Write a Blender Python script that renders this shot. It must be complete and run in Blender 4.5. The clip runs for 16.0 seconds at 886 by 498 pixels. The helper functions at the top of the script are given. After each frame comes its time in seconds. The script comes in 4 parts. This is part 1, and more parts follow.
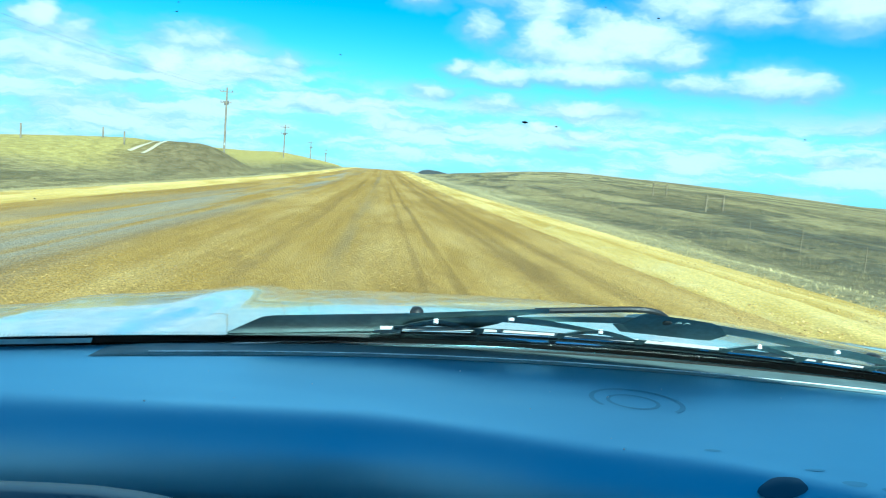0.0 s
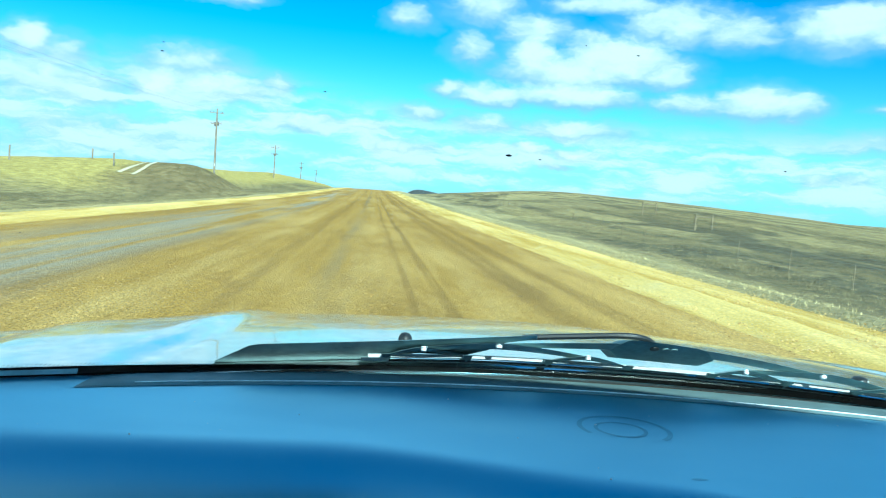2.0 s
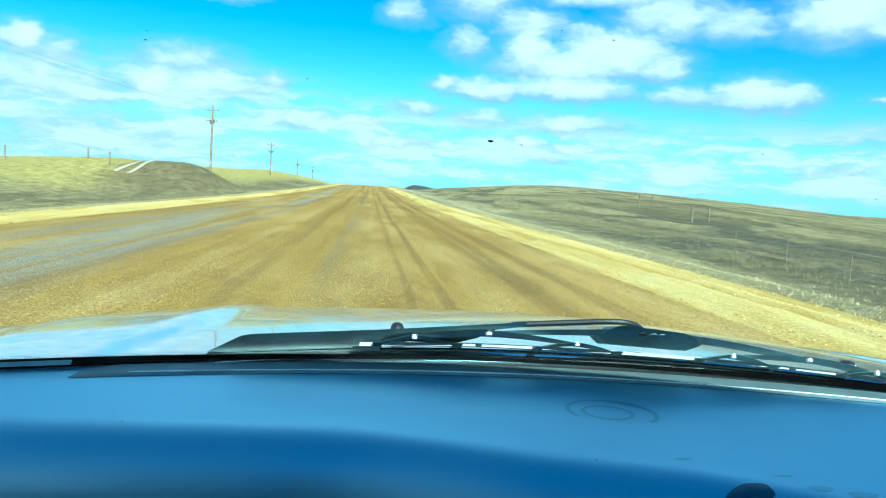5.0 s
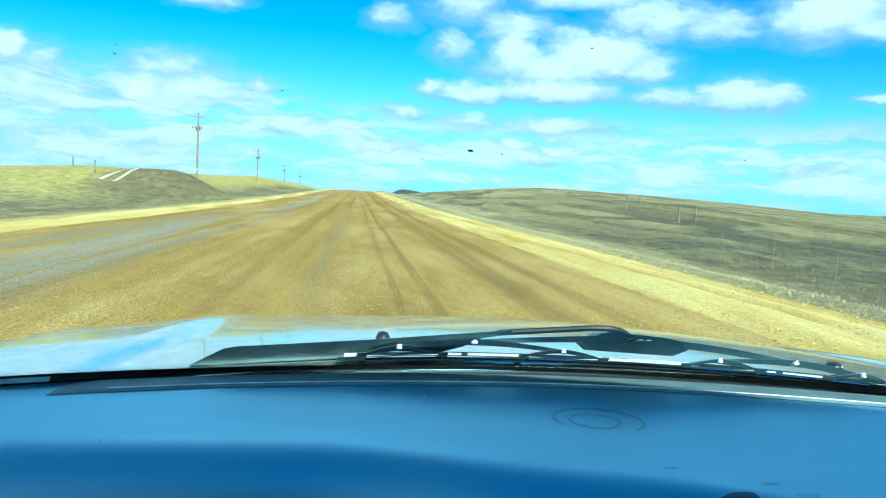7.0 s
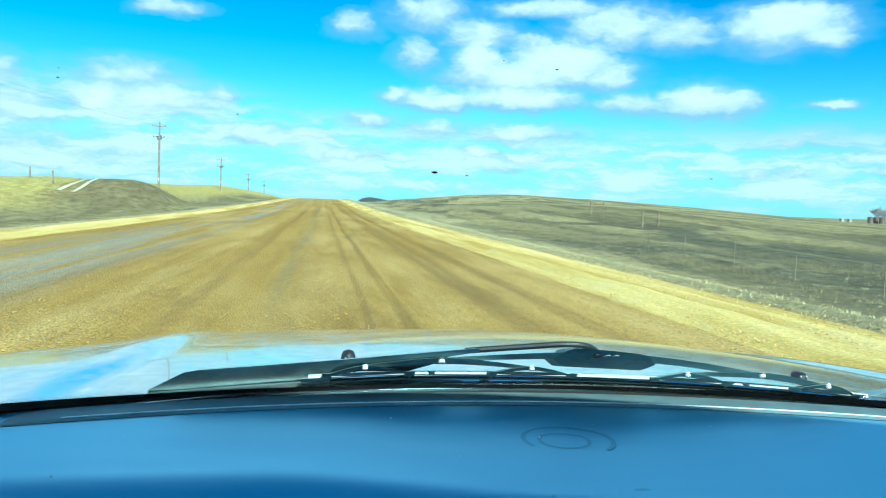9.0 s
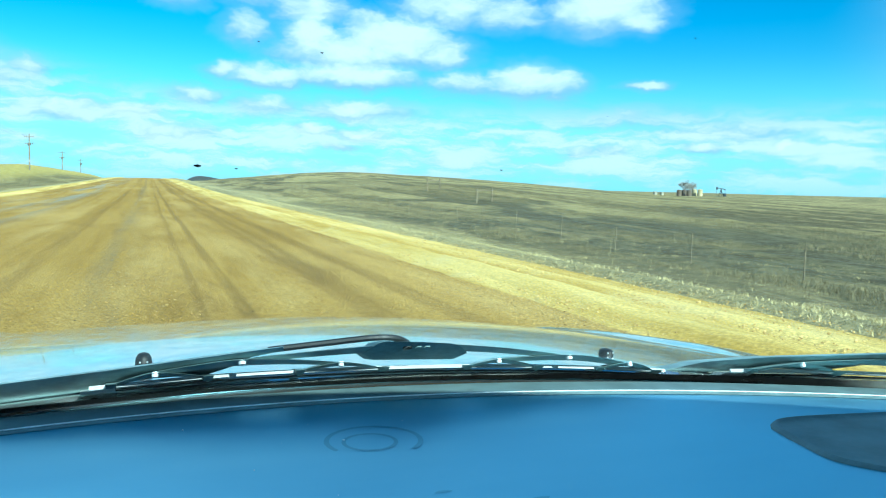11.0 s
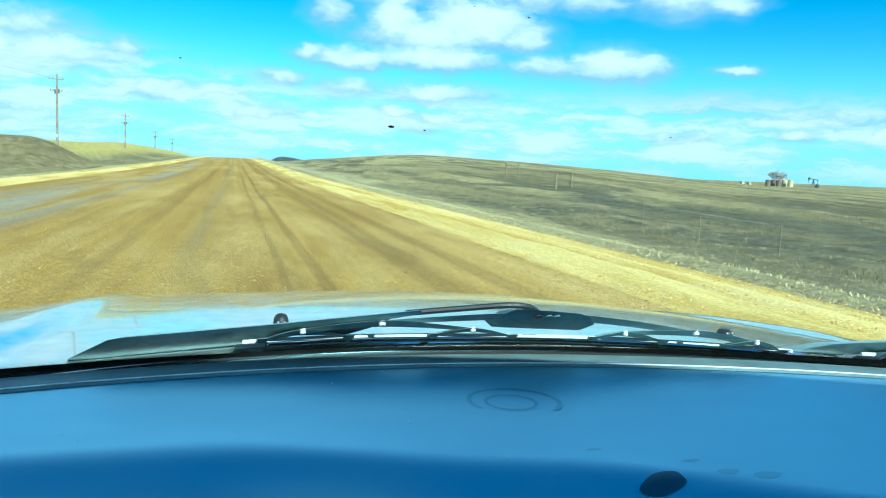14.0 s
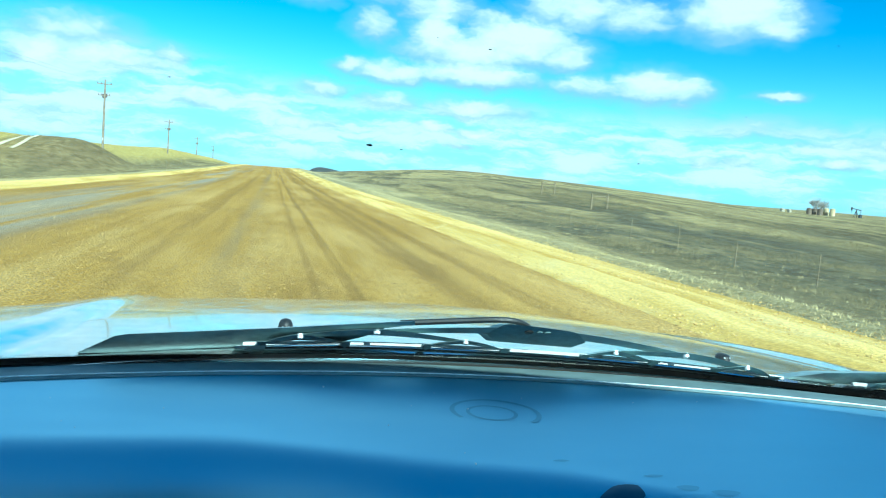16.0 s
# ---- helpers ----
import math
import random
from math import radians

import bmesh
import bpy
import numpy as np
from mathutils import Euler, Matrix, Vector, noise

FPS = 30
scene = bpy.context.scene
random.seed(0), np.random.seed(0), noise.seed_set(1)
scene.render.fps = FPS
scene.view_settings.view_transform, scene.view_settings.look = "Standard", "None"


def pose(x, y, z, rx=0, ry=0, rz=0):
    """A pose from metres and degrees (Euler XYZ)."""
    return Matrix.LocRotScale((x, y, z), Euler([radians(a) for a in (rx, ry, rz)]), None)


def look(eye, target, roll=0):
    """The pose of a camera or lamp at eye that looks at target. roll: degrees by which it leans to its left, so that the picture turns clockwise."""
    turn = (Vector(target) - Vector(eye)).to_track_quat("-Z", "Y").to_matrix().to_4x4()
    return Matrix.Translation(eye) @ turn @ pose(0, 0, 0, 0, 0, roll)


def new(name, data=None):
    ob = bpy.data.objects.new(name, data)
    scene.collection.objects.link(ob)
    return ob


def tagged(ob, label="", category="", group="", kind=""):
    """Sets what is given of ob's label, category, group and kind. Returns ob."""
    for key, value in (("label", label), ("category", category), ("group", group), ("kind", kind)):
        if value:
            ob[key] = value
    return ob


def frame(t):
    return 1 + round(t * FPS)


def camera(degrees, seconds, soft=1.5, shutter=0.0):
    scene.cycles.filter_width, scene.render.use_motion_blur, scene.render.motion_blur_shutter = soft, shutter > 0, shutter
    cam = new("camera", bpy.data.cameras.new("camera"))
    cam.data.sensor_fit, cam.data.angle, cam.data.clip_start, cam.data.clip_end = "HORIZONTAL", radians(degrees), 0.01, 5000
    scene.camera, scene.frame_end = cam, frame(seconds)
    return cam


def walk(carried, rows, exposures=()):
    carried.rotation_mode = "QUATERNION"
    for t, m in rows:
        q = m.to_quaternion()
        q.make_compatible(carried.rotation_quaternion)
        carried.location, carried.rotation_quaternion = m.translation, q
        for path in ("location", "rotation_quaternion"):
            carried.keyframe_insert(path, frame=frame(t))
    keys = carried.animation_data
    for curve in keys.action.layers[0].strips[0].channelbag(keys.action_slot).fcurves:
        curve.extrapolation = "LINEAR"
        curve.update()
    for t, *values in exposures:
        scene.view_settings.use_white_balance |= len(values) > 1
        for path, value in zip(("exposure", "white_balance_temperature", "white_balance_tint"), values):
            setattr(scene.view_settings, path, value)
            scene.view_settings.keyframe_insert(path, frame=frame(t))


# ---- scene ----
cam = camera(60.0, 16.0, soft=1.15)
ROWS = [
    (0, pose(0.0060, -0.0031, 1.5886, 84.49, -4.26, -4.42)),
    (0.5, pose(0.0041, -0.0039, 1.5777, 84.70, -4.12, -4.45)),
    (1, pose(0.0204, -0.0078, 1.5991, 85.10, -3.71, -4.37)),
    (1.5, pose(0.0100, -0.0100, 1.5951, 85.56, -3.80, -4.76)),
    (2, pose(0.0084, -0.0050, 1.5966, 86.01, -4.01, -5.14)),
    (2.5, pose(0.0059, -0.0064, 1.5974, 86.04, -4.40, -5.45)),
    (3, pose(0.0234, -0.0044, 1.5966, 85.76, -4.38, -5.48)),
    (3.5, pose(0.0073, -0.0077, 1.5909, 85.68, -3.87, -5.39)),
    (6, pose(0.0210, -0.0145, 1.5915, 85.73, -3.03, -5.58)),
    (6.5, pose(0.0190, -0.0043, 1.5880, 85.86, -2.67, -5.86)),
    (7, pose(0.0212, -0.0077, 1.5957, 86.00, -2.58, -6.28)),
    (7.5, pose(0.0328, -0.0043, 1.5914, 86.10, -2.63, -6.51)),
    (8, pose(0.0222, -0.0033, 1.5931, 86.27, -2.28, -6.71)),
    (8.5, pose(0.0226, 0.0006, 1.5908, 86.42, -2.11, -7.26)),
    (9, pose(0.0234, 0.0048, 1.6048, 86.64, -1.98, -8.83)),
    (9.5, pose(0.0128, 0.0040, 1.6085, 87.24, -2.28, -11.25)),
    (10, pose(0.0435, 0.0483, 1.6076, 86.87, -1.11, -19.94)),
    (10.2, pose(0.0422, 0.0451, 1.6158, 86.42, -1.57, -21.16)),
    (12.3, pose(0.1080, 0.0298, 1.6118, 84.42, 1.16, -18.53)),
    (12.5, pose(0.0961, 0.0297, 1.6041, 84.66, 1.53, -17.62)),
    (13, pose(0.0475, 0.0275, 1.6077, 84.43, 1.08, -16.05)),
    (13.5, pose(0.0272, 0.0273, 1.6210, 84.31, -0.54, -15.33)),
    (14, pose(0.0045, 0.0298, 1.6018, 83.95, -2.42, -15.05)),
    (14.5, pose(0.0465, 0.0221, 1.6094, 83.86, -3.01, -14.17)),
    (15, pose(0.0657, 0.0134, 1.6074, 84.02, -3.19, -13.38)),
    (15.5, pose(0.0434, 0.0116, 1.6023, 84.45, -3.55, -12.52)),
    (16, pose(0.0330, -0.0050, 1.6053, 84.94, -4.48, -12.38)),
]
walk(cam, ROWS, exposures=((0, 0.93, 5180, -17), (6, 0.90, 5180, -17), (9.5, 0.88, 5180, -17), (12.5, 0.90, 5180, -17), (13.5, 0.95, 5180, -17), (14, 0.90, 5180, -17), (14.5, 1.05, 5180, -17), (15, 1.01, 5180, -17), (15.5, 0.92, 5180, -17), (16, 0.98, 5180, -17)))

# ---- world and sun ----
SUN_EL, SUN_AZ = 33.5, 166.0          # degrees; azimuth clockwise from the road's direction


def sun_vector():
    e, a = radians(SUN_EL), radians(SUN_AZ)
    return Vector((math.cos(e) * math.sin(a), math.cos(e) * math.cos(a), math.sin(e)))


class Nodes:
    """Small helper to write node trees."""

    def __init__(self, tree):
        self.tree = tree
        tree.nodes.clear()

    def add(self, kind, **props):
        n = self.tree.nodes.new(kind)
        for k, v in props.items():
            setattr(n, k, v)
        return n

    def link(self, a, b):
        self.tree.links.new(a, b)

    def put(self, sock, v):
        if isinstance(v, bpy.types.NodeSocket):
            self.link(v, sock)
        else:
            sock.default_value = v

    def math(self, op, a, b=0.0, c=0.0, clamp=False):
        n = self.add("ShaderNodeMath", operation=op, use_clamp=clamp)
        for s, v in zip(n.inputs, (a, b, c)):
            self.put(s, v)
        return n.outputs[0]

    def ramp(self, v, lo, hi, a=0.0, b=1.0, smooth=True):
        n = self.add("ShaderNodeMapRange", interpolation_type="SMOOTHSTEP" if smooth else "LINEAR", clamp=True)
        for s, x in zip(n.inputs, (v, lo, hi, a, b)):
            self.put(s, x)
        return n.outputs[0]

    def mix(self, f, a, b, blend="MIX"):
        n = self.add("ShaderNodeMix", data_type="RGBA", blend_type=blend, clamp_factor=True)
        self.put(n.inputs[0], f)
        for s, v in ((n.inputs[6], a), (n.inputs[7], b)):
            self.put(s, v if isinstance(v, bpy.types.NodeSocket) else (*v, 1.0))
        return n.outputs[2]

    def noise(self, vec, scale, detail=4.0, rough=0.55, dist=0.0):
        n = self.add("ShaderNodeTexNoise")
        if vec is not None:
            self.link(vec, n.inputs["Vector"])
        n.inputs["Scale"].default_value, n.inputs["Detail"].default_value = scale, detail
        n.inputs["Roughness"].default_value, n.inputs["Distortion"].default_value = rough, dist
        return n.outputs["Fac"]

    def mapping(self, vec, scale=(1, 1, 1), loc=(0, 0, 0)):
        n = self.add("ShaderNodeMapping")
        self.link(vec, n.inputs["Vector"])
        n.inputs["Scale"].default_value, n.inputs["Location"].default_value = scale, loc
        return n.outputs[0]

    def combine(self, x, y, z):
        n = self.add("ShaderNodeCombineXYZ")
        for s, v in zip(n.inputs, (x, y, z)):
            self.put(s, v)
        return n.outputs[0]

    def separate(self, v):
        n = self.add("ShaderNodeSeparateXYZ")
        self.link(v, n.inputs[0])
        return n.outputs


# Fair-weather clouds: azimuth, elevation, half width, half height (degrees), weight
HEAPS = [
    (11.0, 10.26, 1.8, 1.4, 1.15), (17.2, 10.15, 3.9, 1.61, 1.2), (20.8, 9.37, 1.8, 0.92, 1.0), (13.9, 9.45, 4.8, 1.25, 1.1),
    (8.6, 7.62, 3.4, 0.76, 1.05), (14.0, 7.7, 4.6, 0.82, 1.15), (5.4, 7.87, 1.5, 0.43, 0.85), (26.7, 7.67, 2.4, 1.28, 1.2),
    (28.9, 7.44, 2.0, 1.0, 1.05), (22.7, 7.45, 3.0, 0.8, 0.85), (11.0, 12.34, 2.3, 1.1, 0.95), (15.1, 11.28, 1.9, 0.95, 0.78),
    (6.6, 10.8, 1.5, 1.12, 0.8), (7.1, 13.7, 2.7, 1.24, 0.9), (21.0, 12.86, 3.6, 1.45, 0.98), (16.3, 14.11, 4.0, 0.62, 0.95),
    (24.9, 12.35, 2.8, 1.1, 0.85), (32.0, 12.6, 4.0, 1.56, 1.1), (35.1, 7.45, 1.2, 0.32, 0.6),
]
PUFFS = [
    (14.2, 5.24, 3.8, 0.67, 0.95), (11.4, 3.76, 1.4, 0.46, 1), (14.6, 3.63, 1.7, 0.46, 1), (13.1, 2.74, 1.2, 0.32, 0.95),
    (8, 5.49, 2.2, 0.73, 0.77), (31.3, 2.64, 1, 0.42, 0.9), (33.6, 2.82, 1, 0.37, 0.95), (21.7, 2.01, 1.4, 0.38, 0.75),
    (35.4, 7.49, 1.4, 0.33, 0.95), (33, 2.78, 1, 0.42, 0.85), (39.6, 3.15, 1.3, 0.33, 0.9), (44.6, 3.2, 0.8, 0.38, 0.95),
    (41, 4.25, 4.4, 0.7, 0.7), (34.7, 5.18, 4.2, 0.55, 0.6), (34.6, 11.7, 1.9, 0.64, 0.95),
]
BANKS = [
    (-23.4, 8.15, 1.6, 0.99, 1.15), (-21.2, 7.63, 1.4, 0.95, 0.72), (-15.1, 6.26, 2.3, 1.12, 1.15), (-11.6, 6.45, 3.3, 1.1, 1.05),
    (-13.6, 7.86, 3.3, 1.07, 0.75), (-7.4, 7.01, 1.0, 0.65, 0.72), (-10.8, 12.69, 2.1, 0.54, 0.85), (1.9, 12.6, 1.4, 0.82, 0.75),
    (-5.5, 4.61, 2.7, 0.71, 0.95), (-1.3, 4.67, 1.9, 0.68, 0.95), (3.3, 6.01, 1.7, 0.53, 0.95), (1.8, 3.37, 2.7, 0.64, 0.9),
    (-21.8, 5.62, 4.4, 1.49, 0.8), (-18.6, 2.62, 6.7, 1.67, 0.62),
]


def build_world():
    world = bpy.data.worlds.new("sky")
    scene.world = world
    world.use_nodes = True
    n = Nodes(world.node_tree)
    out = n.add("ShaderNodeOutputWorld")
    bg = n.add("ShaderNodeBackground")
    n.link(bg.outputs[0], out.inputs[0])
    bg.inputs[1].default_value = 0.58
    sky = n.add("ShaderNodeTexSky", sky_type="NISHITA", sun_disc=False)
    sky.sun_elevation, sky.sun_rotation = radians(SUN_EL), radians(SUN_AZ)
    sky.altitude, sky.air_density, sky.dust_density, sky.ozone_density = 700, 1.0, 0.35, 1.6
    hsv = n.add("ShaderNodeHueSaturation")
    hsv.inputs["Saturation"].default_value, hsv.inputs["Value"].default_value = 1.5, 0.135
    n.link(sky.outputs[0], hsv.inputs["Color"])
    clear = n.mix(1.0, hsv.outputs[0], (0.80, 1.10, 1.10), "MULTIPLY")
    tc = n.add("ShaderNodeTexCoord")
    x, y, z = n.separate(tc.outputs["Generated"])
    az = n.math("MULTIPLY", n.math("ARCTAN2", x, y), 57.2958)
    el = n.math("MULTIPLY", n.math("ARCSINE", z), 57.2958)
    angles = n.combine(az, el, 0.0)

    def vec(op, a, b):
        v = n.add("ShaderNodeVectorMath", operation=op)
        n.put(v.inputs[0], a)
        n.put(v.inputs[1], b)
        return v.outputs[0]

    def stir(scale, amount):
        t = n.add("ShaderNodeTexNoise")
        n.link(n.mapping(angles, scale), t.inputs["Vector"])
        t.inputs["Scale"].default_value, t.inputs["Detail"].default_value, t.inputs["Roughness"].default_value = 1.0, 3.0, 0.55
        return vec("MULTIPLY", vec("SUBTRACT", t.outputs["Color"], (0.5, 0.5, 0.5)), amount)
    # billowing outlines: two scales of drift bend the cloud shapes
    bent = vec("ADD", vec("ADD", angles, stir((0.30, 0.55, 1), (2.6, 1.3, 0))), stir((1.1, 1.9, 1), (0.75, 0.5, 0)))
    wob = n.noise(n.mapping(angles, (0.22, 0.50, 1)), 1.0, 4.0, 0.55)
    fine = n.noise(n.mapping(bent, (0.55, 1.15, 1), (7, 3, 0)), 1.0, 4.0, 0.55)
    total, lit = None, None
    for a, e, w, h, k in HEAPS + PUFFS + BANKS:
        q = vec("MULTIPLY", vec("SUBTRACT", bent, (a, e - 0.12 * h, 0)), (1 / (w * 1.32), 1 / (h * 1.38), 0))
        dx, dy, _ = n.separate(q)
        low = n.math("MAXIMUM", n.math("MULTIPLY", dy, -1.25), dy)         # flatter undersides
        r2 = n.math("ADD", n.math("MULTIPLY", dx, dx), n.math("MULTIPLY", low, low))
        b = n.math("MULTIPLY", n.math("SUBTRACT", 1.0, r2), k)
        total = b if total is None else n.math("MAXIMUM", total, b)
        # the sun stands high behind: tops are white, undersides blue-grey
        s = n.math("ADD", b, n.math("MULTIPLY", dy, 0.55 * k))
        lit = s if lit is None else n.math("MAXIMUM", lit, s)
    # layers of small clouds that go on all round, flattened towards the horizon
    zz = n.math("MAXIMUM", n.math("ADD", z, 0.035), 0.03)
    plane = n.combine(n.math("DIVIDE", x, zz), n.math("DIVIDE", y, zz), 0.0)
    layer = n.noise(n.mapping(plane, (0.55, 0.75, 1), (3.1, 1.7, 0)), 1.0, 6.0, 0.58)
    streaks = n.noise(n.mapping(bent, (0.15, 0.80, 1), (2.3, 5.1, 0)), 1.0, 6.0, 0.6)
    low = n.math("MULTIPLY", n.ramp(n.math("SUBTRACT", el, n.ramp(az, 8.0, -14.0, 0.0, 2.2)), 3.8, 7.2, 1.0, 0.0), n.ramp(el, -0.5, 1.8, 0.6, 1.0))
    # unseen cover at the sides, added for fill light and a paler hood
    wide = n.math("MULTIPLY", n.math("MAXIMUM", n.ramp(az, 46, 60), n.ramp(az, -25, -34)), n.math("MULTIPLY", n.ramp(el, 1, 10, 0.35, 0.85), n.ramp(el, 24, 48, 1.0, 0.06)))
    # unseen cover above, added to brighten the dash; thins out overhead
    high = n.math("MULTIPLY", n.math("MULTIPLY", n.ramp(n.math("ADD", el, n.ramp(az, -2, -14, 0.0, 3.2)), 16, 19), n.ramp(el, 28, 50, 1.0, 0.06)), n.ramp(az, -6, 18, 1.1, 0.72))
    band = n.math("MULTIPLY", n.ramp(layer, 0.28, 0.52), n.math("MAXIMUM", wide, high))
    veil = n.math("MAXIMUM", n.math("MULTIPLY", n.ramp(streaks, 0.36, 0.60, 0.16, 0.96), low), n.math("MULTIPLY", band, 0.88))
    rag = n.math("ADD", n.math("MULTIPLY", n.math("SUBTRACT", wob, 0.5), 0.55), n.math("MULTIPLY", n.math("SUBTRACT", fine, 0.5), 0.9))
    dens = n.math("ADD", total, rag)
    mask = n.math("MAXIMUM", n.ramp(dens, -0.35, 0.85), n.math("MULTIPLY", n.ramp(dens, -0.95, 0.25), 0.34))
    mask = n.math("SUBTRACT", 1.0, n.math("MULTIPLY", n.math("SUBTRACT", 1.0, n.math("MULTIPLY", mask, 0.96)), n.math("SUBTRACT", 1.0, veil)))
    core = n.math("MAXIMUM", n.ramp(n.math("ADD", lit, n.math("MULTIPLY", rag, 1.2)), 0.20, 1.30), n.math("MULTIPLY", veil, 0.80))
    white = n.mix(core, (0.40, 0.61, 0.90), (0.99, 1.02, 1.02))
    fill_gain = n.ramp(el, 15, 22, 1.0, 1.85)              # unseen overhead cloud made brighter to light the dash
    white = n.mix(1.0, white, n.combine(fill_gain, fill_gain, fill_gain), "MULTIPLY")
    haze = n.mix(n.ramp(el, -1.0, 10.0, 0.85, 0.0), clear, (0.36, 0.86, 1.08))
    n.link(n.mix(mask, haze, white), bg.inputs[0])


build_world()
sun = new("sun", bpy.data.lights.new("sun", "SUN"))
sun.data.energy, sun.data.angle, sun.data.color = 4.95, radians(0.55), (1.0, 0.95, 0.86)
sun.matrix_world = look(sun_vector() * 100, (0, 0, 0))


# ---- materials ----
def material(name):
    m = bpy.data.materials.new(name)
    m.use_nodes = True
    n = Nodes(m.node_tree)
    out = n.add("ShaderNodeOutputMaterial")
    p = n.add("ShaderNodeBsdfPrincipled")
    n.link(p.outputs[0], out.inputs[0])
    return m, n, p


def bump(n, p, height, strength, distance):
    b = n.add("ShaderNodeBump")
    b.inputs["Strength"].default_value, b.inputs["Distance"].default_value = strength, distance
    n.link(height, b.inputs["Height"])
    n.link(b.outputs[0], p.inputs["Normal"])


def plain(name, colour, rough, metal=0.0, spread=0.25, grain=40.0, relief=0.0, spec=0.5, coat=0.0):
    """Paint, plastic, metal or wood with two scales of variation."""
    m, n, p = material(name)
    pos = n.add("ShaderNodeTexCoord").outputs["Object"]
    a, b = n.noise(pos, grain * 0.12, 3), n.noise(pos, grain, 5)
    f = n.math("ADD", n.math("MULTIPLY", a, 0.6), n.math("MULTIPLY", b, 0.4))
    dark = tuple(c * (1 - spread) for c in colour)
    light = tuple(min(1, c * (1 + spread)) for c in colour)
    n.link(n.mix(n.ramp(f, 0.3, 0.7), dark, light), p.inputs["Base Color"])
    n.link(n.ramp(b, 0.3, 0.7, max(0.02, rough - 0.08), min(1, rough + 0.08)), p.inputs["Roughness"])
    p.inputs["Metallic"].default_value = metal
    p.inputs["Specular IOR Level"].default_value = spec
    p.inputs["Coat Weight"].default_value = coat
    p.inputs["Coat Roughness"].default_value = 0.03
    if relief:
        bump(n, p, b, 0.5, relief)
    return m


def clumps(name, dark, light):
    """Stalks and stones, each clump with a tone of its own."""
    m, n, p = material(name)
    g = n.add("ShaderNodeNewGeometry")
    f = n.math("ADD", n.math("MULTIPLY", g.outputs["Random Per Island"], 0.6), n.math("MULTIPLY", n.noise(g.outputs["Position"], 0.8, 4), 0.5))
    n.link(n.mix(n.ramp(f, 0.15, 0.9), dark, light), p.inputs["Base Color"])
    p.inputs["Roughness"].default_value = 0.95
    p.inputs["Specular IOR Level"].default_value = 0.15
    return m


def gravel_road():
    m, n, p = material("gravel_road")
    pos = n.add("ShaderNodeNewGeometry").outputs["Position"]
    x, y, z = n.separate(pos)
    streak = n.noise(n.mapping(pos, (1.0, 0.012, 0)), 1.3, 5, 0.6)
    streak2 = n.noise(n.mapping(pos, (1.0, 0.03, 0), (5, 9, 0)), 4.5, 4, 0.6)
    patch = n.noise(n.mapping(pos, (0.30, 0.045, 0), (2, 4, 0)), 1.0, 5, 0.6)
    blotch = n.noise(n.mapping(pos, (1.0, 0.22, 0), (8, 1, 0)), 0.8, 6, 0.68, 0.5)
    stone = n.noise(pos, 30.0, 5, 0.7)
    pebble = n.add("ShaderNodeTexVoronoi")
    pebble.inputs["Scale"].default_value = 30.0
    n.link(pos, pebble.inputs["Vector"])
    tone = n.separate(pebble.outputs["Color"])[0]
    c = n.mix(n.ramp(streak, 0.32, 0.68), (0.330, 0.196, 0.036), (0.440, 0.272, 0.058))
    c = n.mix(n.math("MULTIPLY", n.ramp(streak2, 0.46, 0.78), 0.30), c, (0.18, 0.100, 0.026))
    c = n.mix(n.math("MULTIPLY", n.ramp(patch, 0.48, 0.62), 0.60), c, (0.56, 0.37, 0.11))
    c = n.mix(n.math("MULTIPLY", n.ramp(blotch, 0.52, 0.68), 0.40), c, (0.205, 0.118, 0.030))
    # blue-grey gravel worn bare on the far lane
    grey = n.noise(n.mapping(pos, (0.8, 0.02, 0), (1, 6, 0)), 1.0, 5, 0.62)
    lane = n.math("MULTIPLY", n.ramp(x, -9.6, -6.2), n.ramp(x, -5.2, -3.6, 1.0, 0.0))
    gap = n.math("MULTIPLY", n.ramp(grey, 0.45, 0.60), lane)
    c = n.mix(n.math("MULTIPLY", gap, 0.70), c, (0.30, 0.295, 0.245))
    wheel = n.math("MULTIPLY", n.ramp(n.math("ABSOLUTE", n.math("ADD", x, 0.55)), 0.12, 0.42, 1.0, 0.0), n.ramp(grey, 0.42, 0.60))
    c = n.mix(n.math("MULTIPLY", wheel, 0.5), c, (0.20, 0.165, 0.10))
    wander = n.math("MULTIPLY", n.math("SUBTRACT", n.noise(n.mapping(pos, (0, 0.02, 0)), 1.0, 2), 0.5), 0.9)
    lateral = n.math("ADD", x, wander)
    for at, wide, dark in ((0.55, 0.10, 0.40), (1.05, 0.14, 0.50), (2.6, 0.45, 0.50), (-1.9, 0.24, 0.35), (3.5, 0.30, 0.45), (-4.6, 0.4, 0.25)):
        d = n.math("ABSOLUTE", n.math("SUBTRACT", lateral, at))
        f = n.math("MULTIPLY", n.ramp(d, wide * 0.3, wide, dark, 0.0), n.ramp(streak2, 0.30, 0.55, 0.4, 1.0))
        c = n.mix(f, c, (0.175, 0.103, 0.027))
    # pale loose gravel thrown up between the wheel tracks and towards the edge
    loose = None
    for at, wide, k in ((-0.1, 0.42, 0.50), (-2.9, 0.55, 0.45), (1.75, 0.40, 0.45), (4.7, 0.75, 0.75), (-6.3, 0.5, 0.25)):
        d = n.math("ABSOLUTE", n.math("SUBTRACT", lateral, at))
        f = n.math("MULTIPLY", n.ramp(d, wide * 0.35, wide, k, 0.0), n.ramp(blotch, 0.30, 0.56, 1.0, 0.15))
        loose = f if loose is None else n.math("MAXIMUM", loose, f)
    c = n.mix(loose, c, (0.60, 0.42, 0.145))
